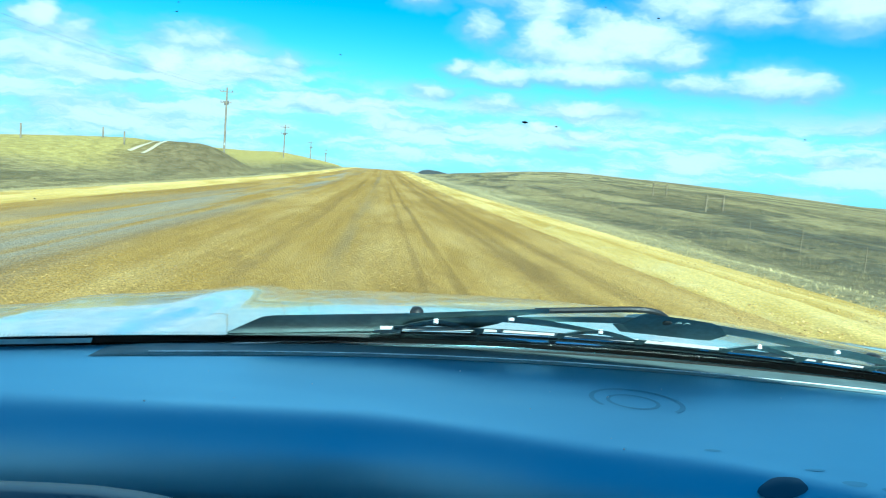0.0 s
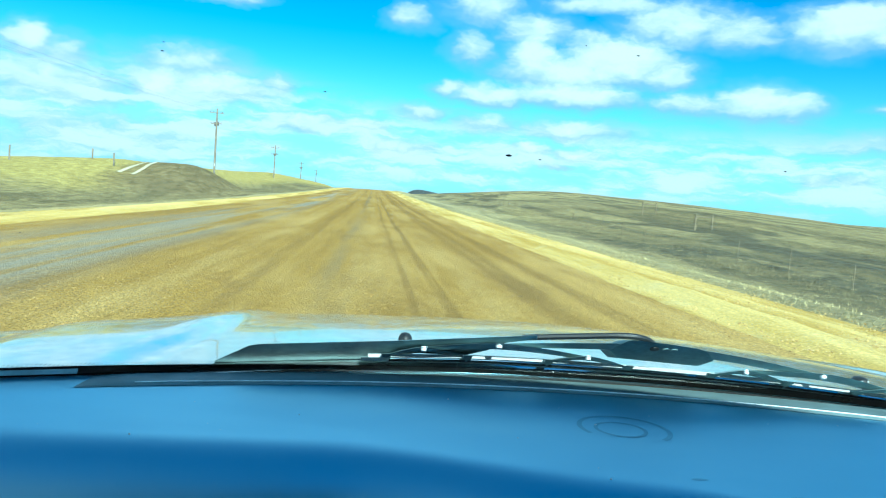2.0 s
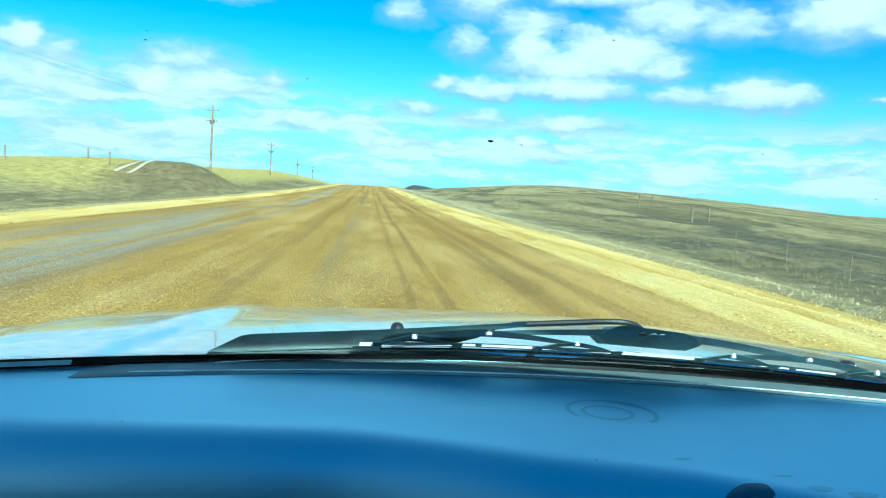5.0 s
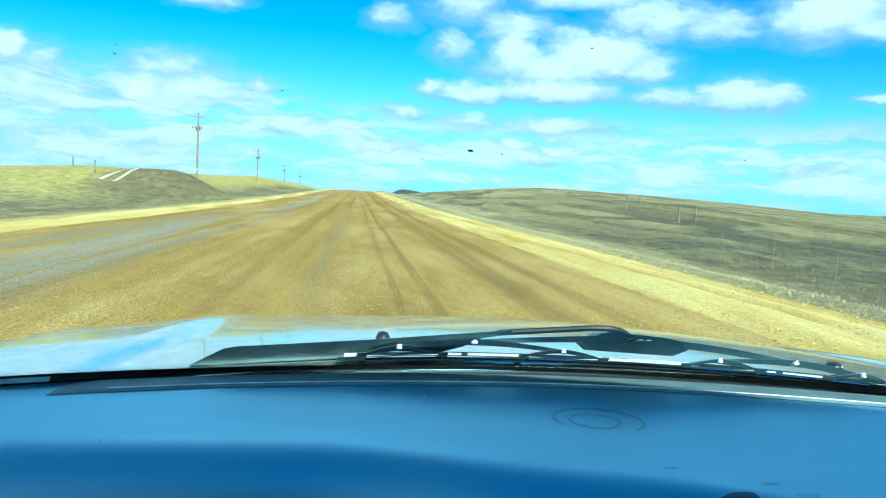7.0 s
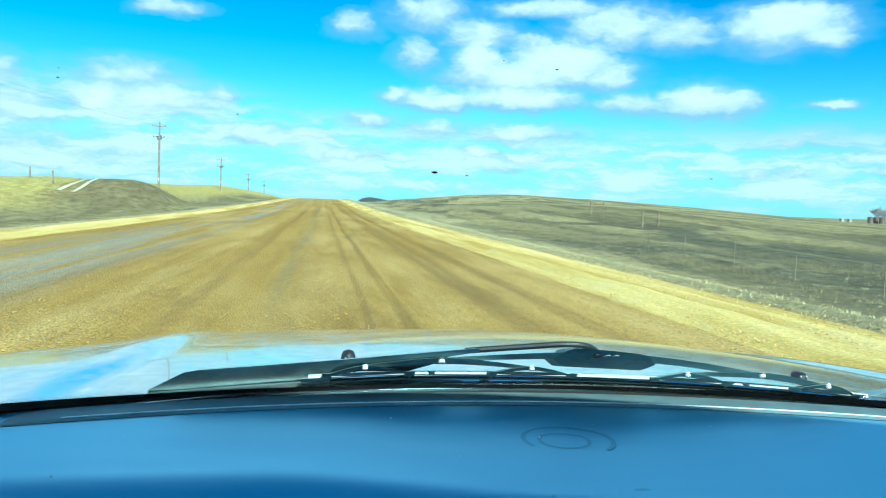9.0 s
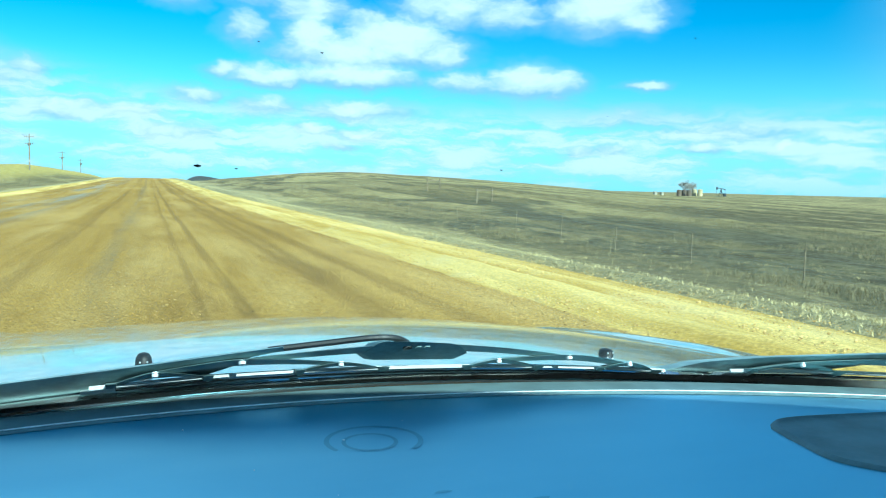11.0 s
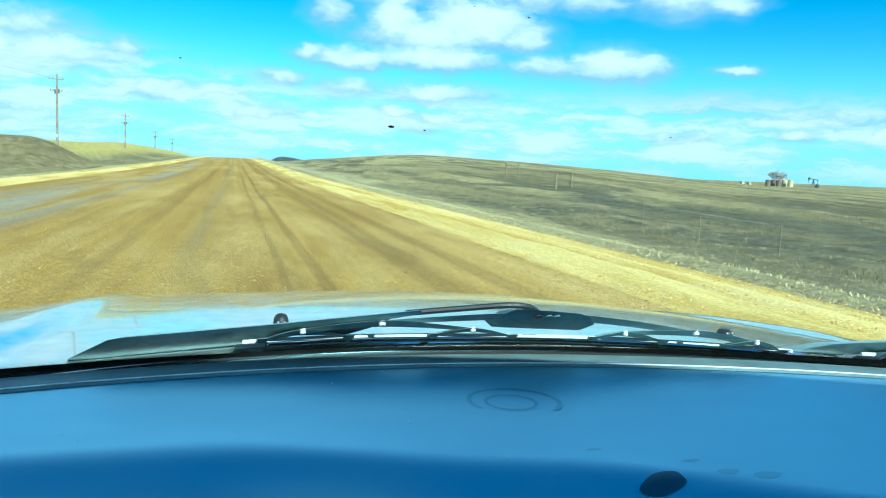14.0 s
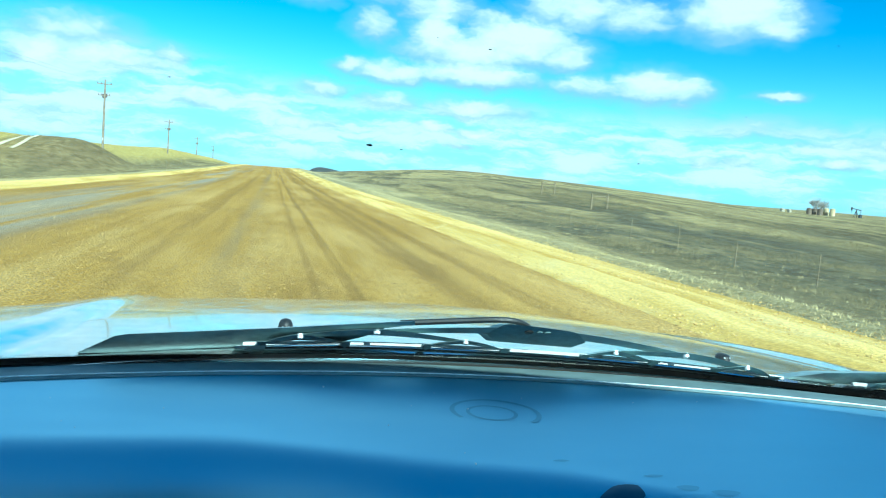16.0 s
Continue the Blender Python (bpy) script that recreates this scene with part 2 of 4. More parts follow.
    speck = n.math("MULTIPLY", n.ramp(stone, 0.35, 0.72, 0.72, 1.25), n.ramp(tone, 0.0, 1.0, 0.80, 1.20, False))
    # shade in the gaps between pebbles is painted into the colour
    rough = n.math("MULTIPLY", speck, n.ramp(pebble.outputs["Distance"], 0.10, 0.62, 1.32, 0.88))
    c = n.mix(1.0, c, n.combine(rough, rough, rough), "MULTIPLY")
    n.link(c, p.inputs["Base Color"])
    p.inputs["Roughness"].default_value = 0.95
    p.inputs["Specular IOR Level"].default_value = 0.15
    h = n.math("ADD", n.math("MULTIPLY", stone, 0.6), n.math("MULTIPLY", pebble.outputs["Distance"], -0.9))
    bump(n, p, h, 0.8, 0.035)
    return m


def sandy_shoulder():
    m, n, p = material("sandy_shoulder")
    pos = n.add("ShaderNodeNewGeometry").outputs["Position"]
    streak = n.noise(n.mapping(pos, (1.0, 0.05, 0)), 1.2, 5, 0.6)
    stone = n.noise(pos, 22.0, 5, 0.7)
    patch = n.noise(pos, 0.5, 5, 0.65)
    c = n.mix(n.ramp(streak, 0.34, 0.66), (0.50, 0.325, 0.065), (0.79, 0.595, 0.205))
    c = n.mix(n.math("MULTIPLY", n.ramp(patch, 0.52, 0.7), 0.5), c, (0.72, 0.58, 0.27))
    speck = n.ramp(stone, 0.35, 0.72, 0.75, 1.2)
    n.link(n.mix(1.0, c, n.combine(speck, speck, speck), "MULTIPLY"), p.inputs["Base Color"])
    p.inputs["Roughness"].default_value = 0.95
    p.inputs["Specular IOR Level"].default_value = 0.1
    bump(n, p, stone, 0.7, 0.05)
    return m


def prairie():
    m, n, p = material("dry_prairie")
    pos = n.add("ShaderNodeNewGeometry").outputs["Position"]
    x, y, z = n.separate(pos)
    big = n.noise(n.mapping(pos, (0.030, 0.012, 0)), 1.0, 6, 0.62)
    mid = n.noise(n.mapping(pos, (1, 0.16, 1)), 0.20, 7, 0.66, 0.6)
    tuft = n.noise(n.mapping(pos, (1, 0.7, 1), (4, 2, 0)), 1.1, 6, 0.7, 0.3)
    fine = n.noise(pos, 7.0, 6, 0.75)
    c = n.mix(n.ramp(big, 0.38, 0.60), (0.285, 0.234, 0.115), (0.410, 0.335, 0.155))
    # dark brush and old stalks in drifts
    c = n.mix(n.math("MULTIPLY", n.ramp(mid, 0.46, 0.56), 0.85), c, (0.118, 0.101, 0.060))
    straw = n.noise(n.mapping(pos, (0.30, 0.025, 0), (3, 1, 0)), 1.0, 5, 0.6)
    c = n.mix(n.math("MULTIPLY", n.ramp(straw, 0.52, 0.66), 0.45), c, (0.44, 0.36, 0.15))
    # bleached grass along both verges
    side = n.math("MAXIMUM", n.math("MULTIPLY", n.ramp(x, 20.0, 11.0), n.ramp(x, 4.0, 8.0)), n.math("MULTIPLY", n.ramp(x, -15.5, -12.5), n.ramp(x, 0.0, -8.0)))
    c = n.mix(n.math("MULTIPLY", side, n.ramp(tuft, 0.30, 0.62, 1.0, 0.35)), c, (0.56, 0.48, 0.245))
    wet = n.math("MULTIPLY", n.math("MULTIPLY", n.ramp(x, 15.0, 20.0), n.ramp(x, 48.0, 30.0)), n.ramp(mid, 0.36, 0.52))
    c = n.mix(n.math("MULTIPLY", wet, n.ramp(y, 95.0, 45.0, 0.0, 0.70)), c, (0.130, 0.122, 0.080))
    c = n.mix(n.math("MULTIPLY", n.ramp(x, -14.0, -18.0), n.ramp(tuft, 0.3, 0.6, 0.75, 0.35)), c, (0.235, 0.195, 0.088))
    # golden stubble on the bank beyond the ditch
    far = n.math("MULTIPLY", n.ramp(n.math("ADD", y, n.math("MULTIPLY", mid, 30.0)), 76.0, 92.0), n.ramp(x, -24.0, -29.0))
    c = n.mix(n.math("MULTIPLY", far, 0.88), c, (0.50, 0.40, 0.125))
    spoil = n.math("MULTIPLY", n.math("MULTIPLY", n.ramp(x, -31.0, -27.0), n.ramp(x, -15.0, -19.0)), n.math("MULTIPLY", n.ramp(y, 76.0, 86.0), n.ramp(y, 122.0, 108.0)))
    c = n.mix(n.math("MULTIPLY", spoil, n.ramp(tuft, 0.3, 0.7, 0.9, 0.6)), c, (0.205, 0.160, 0.080))
    speck = n.math("MULTIPLY", n.ramp(fine, 0.3, 0.72, 0.6, 1.3), n.ramp(tuft, 0.32, 0.68, 0.72, 1.25))
    n.link(n.mix(1.0, c, n.combine(speck, speck, speck), "MULTIPLY"), p.inputs["Base Color"])
    p.inputs["Roughness"].default_value = 1.0
    p.inputs["Specular IOR Level"].default_value = 0.05
    bump(n, p, n.math("ADD", n.math("ADD", fine, n.math("MULTIPLY", tuft, 1.2)), n.math("MULTIPLY", mid, 1.5)), 0.9, 0.16)
    return m


def glass_mat():
    m = bpy.data.materials.new("windscreen_glass")
    m.use_nodes = True
    n = Nodes(m.node_tree)
    out, mixer = n.add("ShaderNodeOutputMaterial"), n.add("ShaderNodeMixShader")
    clear, shine = n.add("ShaderNodeBsdfTransparent"), n.add("ShaderNodeBsdfGlossy")
    clear.inputs[0].default_value = (0.93, 0.97, 0.96, 1)
    shine.inputs["Roughness"].default_value = 0.02
    fr = n.add("ShaderNodeFresnel")
    fr.inputs[0].default_value = 1.25
    n.link(n.math("MULTIPLY", fr.outputs[0], 0.35), mixer.inputs[0])
    n.link(clear.outputs[0], mixer.inputs[1])
    n.link(shine.outputs[0], mixer.inputs[2])
    n.link(mixer.outputs[0], out.inputs[0])
    return m


def dash_mat(name="dash_vinyl", shade=1.0, rough=0.50, ior=3.4, coat=0.2):
    m, n, p = material(name)
    pos = n.add("ShaderNodeTexCoord").outputs["Object"]
    grain, dust, smear = n.noise(pos, 1400, 2), n.noise(pos, 4.0, 5, 0.6), n.noise(n.mapping(pos, (1, 3, 1)), 7.0, 5, 0.6)
    c = n.mix(n.ramp(dust, 0.3, 0.72), (0.026 * shade, 0.062 * shade, 0.122 * shade), (0.042 * shade, 0.086 * shade, 0.148 * shade))
    n.link(c, p.inputs["Base Color"])
    n.link(n.ramp(smear, 0.3, 0.7, rough - 0.03, rough + 0.05), p.inputs["Roughness"])
    p.inputs["IOR"].default_value = ior
    p.inputs["Specular IOR Level"].default_value = 1.0
    p.inputs["Specular Tint"].default_value = (0.46, 0.82, 1.0, 1.0)
    p.inputs["Coat Weight"].default_value, p.inputs["Coat Roughness"].default_value = coat, 0.40
    p.inputs["Coat IOR"].default_value = 1.75
    p.inputs["Coat Tint"].default_value = (0.72, 0.92, 1.0, 1.0)
    bump(n, p, grain, 0.03, 0.0003)
    return m


M = {
    "road": gravel_road(), "shoulder": sandy_shoulder(), "prairie": prairie(), "glass": glass_mat(), "dash": dash_mat(),
    "paint": plain("silver_paint", (0.66, 0.70, 0.69), 0.16, metal=0.92, spread=0.02, coat=0.6, spec=0.5),
    "black": plain("black_trim", (0.012, 0.014, 0.015), 0.55, spread=0.3, relief=0.0004, grain=300),
    "arm": plain("wiper_arm_paint", (0.23, 0.32, 0.33), 0.8, spread=0.3, grain=120, relief=0.0003),
    "hub": plain("dusty_plastic", (0.18, 0.265, 0.275), 0.7, spread=0.3, grain=200, spec=0.25),
    "wiper": plain("wiper_metal", (0.23, 0.32, 0.33), 0.55, spread=0.35, grain=120, relief=0.0003),
    "rubber": plain("rubber", (0.015, 0.016, 0.016), 0.7, spread=0.3),
    "steel": plain("bright_steel", (0.70, 0.74, 0.75), 0.38, metal=0.3, spread=0.2, grain=60),
    "rail": plain("dull_blade_steel", (0.36, 0.39, 0.40), 0.45, spread=0.2, grain=60),
    "rivet": plain("rivet_steel", (0.55, 0.58, 0.57), 0.4, metal=0.8, spread=0.1),
    "frit": plain("black_frit", (0.006, 0.006, 0.007), 0.35, spread=0.2),
    "panel": plain("dash_panel", (0.13, 0.19, 0.20), 0.6, spread=0.2, grain=200, relief=0.0002, spec=0.12),
    "edge": plain("pale_edge", (0.66, 0.72, 0.72), 0.5, spread=0.25, grain=200),
    "blot": dash_mat("dash_blot", 0.35, 0.5, 1.6, 0.1),
    "mark": dash_mat("dash_stain", 0.80, 0.46, 2.8, 0.2),
    "dust": plain("dust_speck", (0.75, 0.78, 0.76), 0.9, spread=0.1),
    "bug": plain("dried_bug", (0.020, 0.018, 0.022), 0.8, spread=0.5, grain=900),
    # near black, so the dash's rolled edge mirrors a dark cab
    "liner": plain("dark_liner", (0.03, 0.03, 0.032), 0.95, spread=0.1, grain=200, relief=0.001),
    "pole": plain("weathered_pole", (0.20, 0.175, 0.13), 0.9, spread=0.4, grain=14, relief=0.01),
    "post": plain("weathered_post", (0.17, 0.14, 0.085), 0.9, spread=0.4, grain=20, relief=0.006),
    "insul": plain("brown_insulator", (0.10, 0.09, 0.09), 0.3, spread=0.3),
    "wire": plain("galvanised_wire", (0.20, 0.20, 0.20), 0.5, metal=0.5, spread=0.2),
    "tank_d": plain("brown_tank", (0.13, 0.10, 0.07), 0.6, spread=0.3, grain=2),
    "tank_l": plain("tan_tank", (0.45, 0.38, 0.22), 0.6, spread=0.2, grain=2),
    "pump": plain("dark_steel", (0.03, 0.035, 0.04), 0.6, spread=0.3),
    "shed": plain("pale_sheet", (0.32, 0.30, 0.23), 0.7, spread=0.15, grain=3),
    "bark": plain("grey_bark", (0.34, 0.33, 0.30), 0.95, spread=0.3),
    "straw": clumps("straw_blades", (0.33, 0.27, 0.12), (0.62, 0.52, 0.26)),
    "brush": clumps("brush_twigs", (0.10, 0.090, 0.052), (0.34, 0.285, 0.150)),
    "pale_stone": clumps("pale_gravel_stone", (0.34, 0.23, 0.075), (0.66, 0.48, 0.19)),
    "stone": clumps("gravel_stone", (0.20, 0.125, 0.040), (0.42, 0.285, 0.10)),
    "darkhill": plain("shadowed_wooded_slope", (0.045, 0.050, 0.045), 1.0, spread=0.4, grain=0.15),
    "tyre": plain("tyre", (0.02, 0.02, 0.02), 0.8, spread=0.3),
    "concrete": plain("pale_clay", (0.56, 0.49, 0.32), 0.9, spread=0.2, grain=2),
}


# ---- mesh helpers ----
def mesh_ob(name, verts, faces, mat, smooth=False, parent=None, label=""):
    me = bpy.data.meshes.new(name)
    me.from_pydata([tuple(map(float, v)) for v in verts], [], faces)
    me.update()
    if smooth:
        me.shade_smooth()
    me.materials.append(mat)
    ob = new(name, me)
    if parent is not None:
        ob.parent = parent
    if label:
        ob["label"] = label
    return ob


def part(name, bm, mat, parent=None, label="", smooth=False):
    me = bpy.data.meshes.new(name)
    bmesh.ops.recalc_face_normals(bm, faces=bm.faces)
    bm.to_mesh(me)
    bm.free()
    if smooth:
        me.shade_smooth()
    me.materials.append(mat)
    ob = new(name, me)
    if parent is not None:
        ob.parent = parent
    if label:
        ob["label"] = label
    return ob


def empty(name, loc=(0, 0, 0)):
    ob = new(name)
    ob.location = loc
    ob.empty_display_size = 0.2
    return ob


def grid(xs, ys, fn):
    verts = [fn(x, y) for y in ys for x in xs]
    w = len(xs)
    faces = [(j * w + i, j * w + i + 1, (j + 1) * w + i + 1, (j + 1) * w + i) for j in range(len(ys) - 1) for i in range(w - 1)]
    return verts, faces


def tube(bm, pts, radii, sides=8, cap=True):
    """A round bar along points, into bm."""
    pts = [Vector(p) for p in pts]
    if not hasattr(radii, "__len__"):
        radii = [radii] * len(pts)
    rings = []
    for i, p in enumerate(pts):
        d = (pts[min(i + 1, len(pts) - 1)] - pts[max(i - 1, 0)]).normalized()
        a = d.orthogonal().normalized() if abs(d.z) > 0.9 else d.cross(Vector((0, 0, 1))).normalized()
        b = d.cross(a)
        rings.append([bm.verts.new(p + (a * math.cos(2 * math.pi * k / sides) + b * math.sin(2 * math.pi * k / sides)) * radii[i]) for k in range(sides)])
    for r, s in zip(rings, rings[1:]):
        for k in range(sides):
            bm.faces.new((r[k], r[(k + 1) % sides], s[(k + 1) % sides], s[k]))
    if cap:
        bm.faces.new(rings[0][::-1])
        bm.faces.new(rings[-1])


def box(bm, lo, hi, bevel=0.0):
    r = bmesh.ops.create_cube(bm, size=1.0)
    lo, hi = Vector(lo), Vector(hi)
    for v in r["verts"]:
        v.co = Vector([(lo[i] + hi[i]) / 2 + v.co[i] * (hi[i] - lo[i]) for i in range(3)])
    if bevel:
        es = list({e for v in r["verts"] for e in v.link_edges})
        bmesh.ops.bevel(bm, geom=es, offset=bevel, segments=2, affect="EDGES", profile=0.7)


def sstep(a, b, v):
    t = min(1.0, max(0.0, (v - a) / (b - a)))
    return t * t * (3 - 2 * t)


# ---- the land ----
ROAD_L, ROAD_R = -9.8, 5.1           # gravel edges
rise = lambda y: 1.9 * sstep(30, 330, y) - 14.0 * sstep(340, 1500, y)


def bell(x, y, cx, cy, left, right, near, far):
    sx, sy = (left if x < cx else right), (near if y < cy else far)
    return math.exp(-0.5 * (((x - cx) / sx) ** 2 + ((y - cy) / sy) ** 2))


def land(x, y):
    """Height of the natural ground."""
    d = math.hypot(x, y)
    z = rise(y) * (1 - 0.75 * sstep(15, 80, x)) if x > 0 else rise(y)
    # ditch and low ground beside the road
    z -= 1.25 * sstep(8.2, 14.5, x) * (1 - 0.35 * sstep(18, 40, x))
    z -= 0.7 * sstep(-12.6, -17.0, x) * (1 - sstep(-20, -40, x))
    z -= 0.35 * sstep(ROAD_L - 3.0, ROAD_L - 2.0, x) * sstep(ROAD_R + 3.6, ROAD_R + 2.5, x)
    # long hill beyond the ditch, with a nearer spur
    z += 5.5 * bell(x, y, 66, 262, 25, 58, 85, 110)
    z += 1.6 * bell(x, y, 34, 120, 11, 30, 45, 60)
    z += 0.8 * bell(x, y, 150, 900, 80, 500, 150, 400)
    z -= 0.9 * sstep(60, 200, x) * sstep(700, 450, y)
    # spoil mound at the power pole, and the golden field on the bank behind it
    z += 3.5 * bell(x, y, -23.0, 99, 4.2, 3.4, 9, 12)
    edge = 0.6 * noise.noise((x * 0.05, 3.3, 0.0))
    z += (3.1 - 0.05 * max(0.0, -34 - max(x, -70))) * sstep(62, 108, y + 6 * edge) * sstep(-22, -34, x) * (1 - 0.6 * sstep(300, 900, y))
    z += 0.5 * bell(x, y, -30, 250, 8, 8, 25, 40)
    amp = 0.10 + (0.5 if x > 0 else 0.22) * sstep(30, 300, d) + 1.0 * sstep(500, 2500, d)
    off = sstep(ROAD_R + 2.5, ROAD_R + 8, x) if x > 0 else sstep(ROAD_L - 2.5, ROAD_L - 8, x)
    z += off * amp * (noise.fractal((x * 0.02, y * 0.012, 0.3), 1.0, 2.0, 5) * 0.9)
    z += off * 0.16 * noise.noise((x * 0.5, y * 0.4, 1.0)) * (1 - sstep(60, 160, d))
    return z


def spaced(a, b, n, power):
    return [a + (b - a) * (i / n) ** power for i in range(n + 1)]


def build_ground():
    right = spaced(5.0, 60, 90, 1.35) + spaced(62, 3200, 46, 2.0)
    left = [-v for v in (spaced(9.0, 60, 60, 1.3) + spaced(62, 3200, 40, 2.0))]
    xs = left[::-1] + [-6, -2.5, 1, 3] + right
    ys = [-220 + i * 20 for i in range(11)] + spaced(2, 140, 120, 1.3) + spaced(143, 600, 80, 1.2) + spaced(620, 4200, 22, 1.8)
    v, f = grid(xs, ys, lambda x, y: (x, y, land(x, y)))
    ob = mesh_ob("ground", v, f, M["prairie"], True)
    tagged(ob, "dry rolling prairie with straw grass and dark brush", "ground", kind="structure")


def road_height(x, y):
    c = 0.10 * (1 - ((x + 2.1) / 7.9) ** 2)
    ruts = -0.018 * math.exp(-((x + 0.75) / 0.22) ** 2) - 0.018 * math.exp(-((x - 1.05) / 0.2) ** 2) + 0.015 * math.exp(-((x - 0.2) / 0.4) ** 2)
    ruts += 0.022 * math.exp(-((x + 2.6) / 0.35) ** 2) - 0.012 * math.exp(-((x + 4.4) / 0.4) ** 2) + 0.02 * math.exp(-((x - 3.4) / 0.4) ** 2)
    wav = 0.012 * noise.noise((x * 1.3, y * 0.2, 4.0)) + 0.006 * noise.noise((x * 4, y * 1.1, 9.0))
    return rise(y) + c + ruts + wav


def build_road():
    xs = [ROAD_L - 0.2 + i * (ROAD_R + 0.4 - ROAD_L) / 110 for i in range(111)]
    ys = [-220 + i * 22 for i in range(11)] + spaced(1, 130, 150, 1.4) + spaced(134, 620, 50, 1.3) + [900, 1400]
    v, f = grid(xs, ys, lambda x, y: (x, y, road_height(x, y)))
    tagged(mesh_ob("road", v, f, M["road"], True), "wide ochre gravel road with tyre tracks and bare grey patches", "road", kind="structure")
    for a, b, tag in ((ROAD_L - 2.9, ROAD_L + 0.15, -1), (ROAD_R - 0.15, ROAD_R + 3.5, 1)):
        xs = [a + (b - a) * i / 30 for i in range(31)]

        def h(x, y):
            s = (x - ROAD_R) if tag > 0 else (ROAD_L - x)
            berm = 0.17 * math.exp(-((s - 0.75) / 0.40) ** 2) + 0.07 * math.exp(-((s - 1.75) / 0.3) ** 2)
            berm *= 0.75 + 0.5 * noise.noise((x * 0.8, y * 0.35, 2.0))
            return (x, y, rise(y) + 0.03 + berm - 0.34 * sstep(2.0 if tag < 0 else 2.5, 2.9 if tag < 0 else 3.5, s) - 0.05 * sstep(0.1, -0.15, s) + 0.03 * noise.noise((x * 3, y * 1.5, 3)))
        v, f = grid(xs, ys, h)
        tagged(mesh_ob("shoulder", v, f, M["shoulder"], True), "pale sandy windrow of loose gravel along the road", "shoulder", kind="structure")


build_ground()
build_road()

# ---- the vehicle ----
CX = 0.36                                # middle line of the vehicle
base_y = lambda x: 0.777 - 0.40 * (x - 0.16) ** 2      # where the dash meets the windscreen
DASH_Z, SLOPE = 1.413, 0.62


def on_glass(x, u, out=0.0):
    """A point on the windscreen: u metres behind its foot, lifted outwards."""
    k = 1 / math.hypot(1, SLOPE)
    return Vector((x, base_y(x) + 0.012 - u + out * SLOPE * k, DASH_Z + u * SLOPE + out * k))


def stacked(x, u, out):
    """As on_glass, for the wiper's tiers, which lean forward the higher they stand."""
    return on_glass(x, u - 2.2 * out, out)


truck = tagged(empty("car", (CX, 0, 0)), "silver car with a broad glossy hood standing on the gravel road", "car")


def in_truck(ob):
    ob.parent = truck
    ob.matrix_parent_inverse = Matrix.Translation((-CX, 0, 0))
    return ob


HOOD_K = 0.91                            # the pressing is drawn large and scaled towards the seats


def hood_point(x, y):
    """The hood's surface over (x, y)."""
    full = hood_form(0.01 + (x - 0.01) / HOOD_K, y / HOOD_K)
    return (x, y, 1.593 - HOOD_K * (1.593 - full))


def hood_form(x, y):
    s = y - 0.95
    if y < 1.05:
        z = 1.400 - 0.075 * s
    else:
        q = min(y, 1.78) - 1.05
        z = 1.3925 - 0.075 * q - 0.056 * q * q
        if y > 1.78:
            r = y - 1.78
            z -= 0.176 * r + 0.9 * r * r
    z -= (0.0512 * (1.5 - 0.5 * sstep(0.95, 1.7, y)) if x < 0.30 else 0.115) * (x - 0.30) ** 2
    # two pressed ridges, steep towards the middle
    xx = x + 0.04 * (1.6 - y)
    z += 0.012 * sstep(-0.188, -0.255, xx) * sstep(-0.53, -0.45, xx) * sstep(0.72, 1.10, y)
    z -= 0.06 * sstep(-0.22, -0.42, xx) * sstep(1.243, 2.0, y)
    z += 0.012 * sstep(0.965, 1.045, x) * sstep(1.42, 1.08, x) * sstep(0.95, 1.25, y) + 0.003
    return z


def build_hood():
    xs = [CX - 0.97 + 1.94 * i / 120 for i in range(121)]
    back = lambda x: HOOD_K * (base_y(x) + 0.088)
    ts = [i / 60 for i in range(61)]
    v, f = grid(xs, ts, lambda x, t: hood_point(x, back(x) + t * (1.95 - 0.18 * (x - CX) ** 2 - back(x))))
    ob = in_truck(mesh_ob("hood", v, f, M["paint"], True, label="silver glossy hood with a raised centre, mirroring sky and land"))
    so = ob.modifiers.new("thick", "SOLIDIFY")
    so.thickness, so.offset = 0.02, -1
    # dark plastic cowl under the wipers
    v, f = grid(xs, [i / 8 for i in range(9)], lambda x, t: (x, base_y(x) + 0.018 + t * 0.08, DASH_Z - 0.045 - 0.03 * math.sin(t * 3.1) + (hood_point(x, base_y(x) + 0.098)[2] - 0.030 - DASH_Z + 0.045) * t))
    in_truck(mesh_ob("cowl", v, f, M["black"], True, label="black plastic cowl"))


def build_nozzle(x, y, tall):
    z = hood_point(x, y)[2]
    bm = bmesh.new()
    w, d = 0.0086, 0.011
    rings = []
    for k, (s, zz) in enumerate(((1.0, -0.006), (1.0, 0.006 * tall), (0.92, 0.0105 * tall), (0.66, 0.0138 * tall), (0.25, 0.0150 * tall))):
        rings.append([bm.verts.new((x + w * s * math.cos(a), y + d * s * math.sin(a), z + zz)) for a in [2 * math.pi * i / 16 for i in range(16)]])
    for r, q in zip(rings, rings[1:]):
        for i in range(16):
            bm.faces.new((r[i], r[(i + 1) % 16], q[(i + 1) % 16], q[i]))
    bm.faces.new(rings[-1])
    noz = in_truck(part("washer_nozzle", bm, M["black"], label="black plastic washer nozzle", smooth=True))
    for dx in (-0.0036, 0.0036):
        b = bmesh.new()
        bmesh.ops.create_icosphere(b, subdivisions=1, radius=0.0013, matrix=Matrix.Translation((x + dx, y - 0.0098, z + 0.0078 * tall)))
        part("jet", b, M["rivet"], noz, "small steel jet")


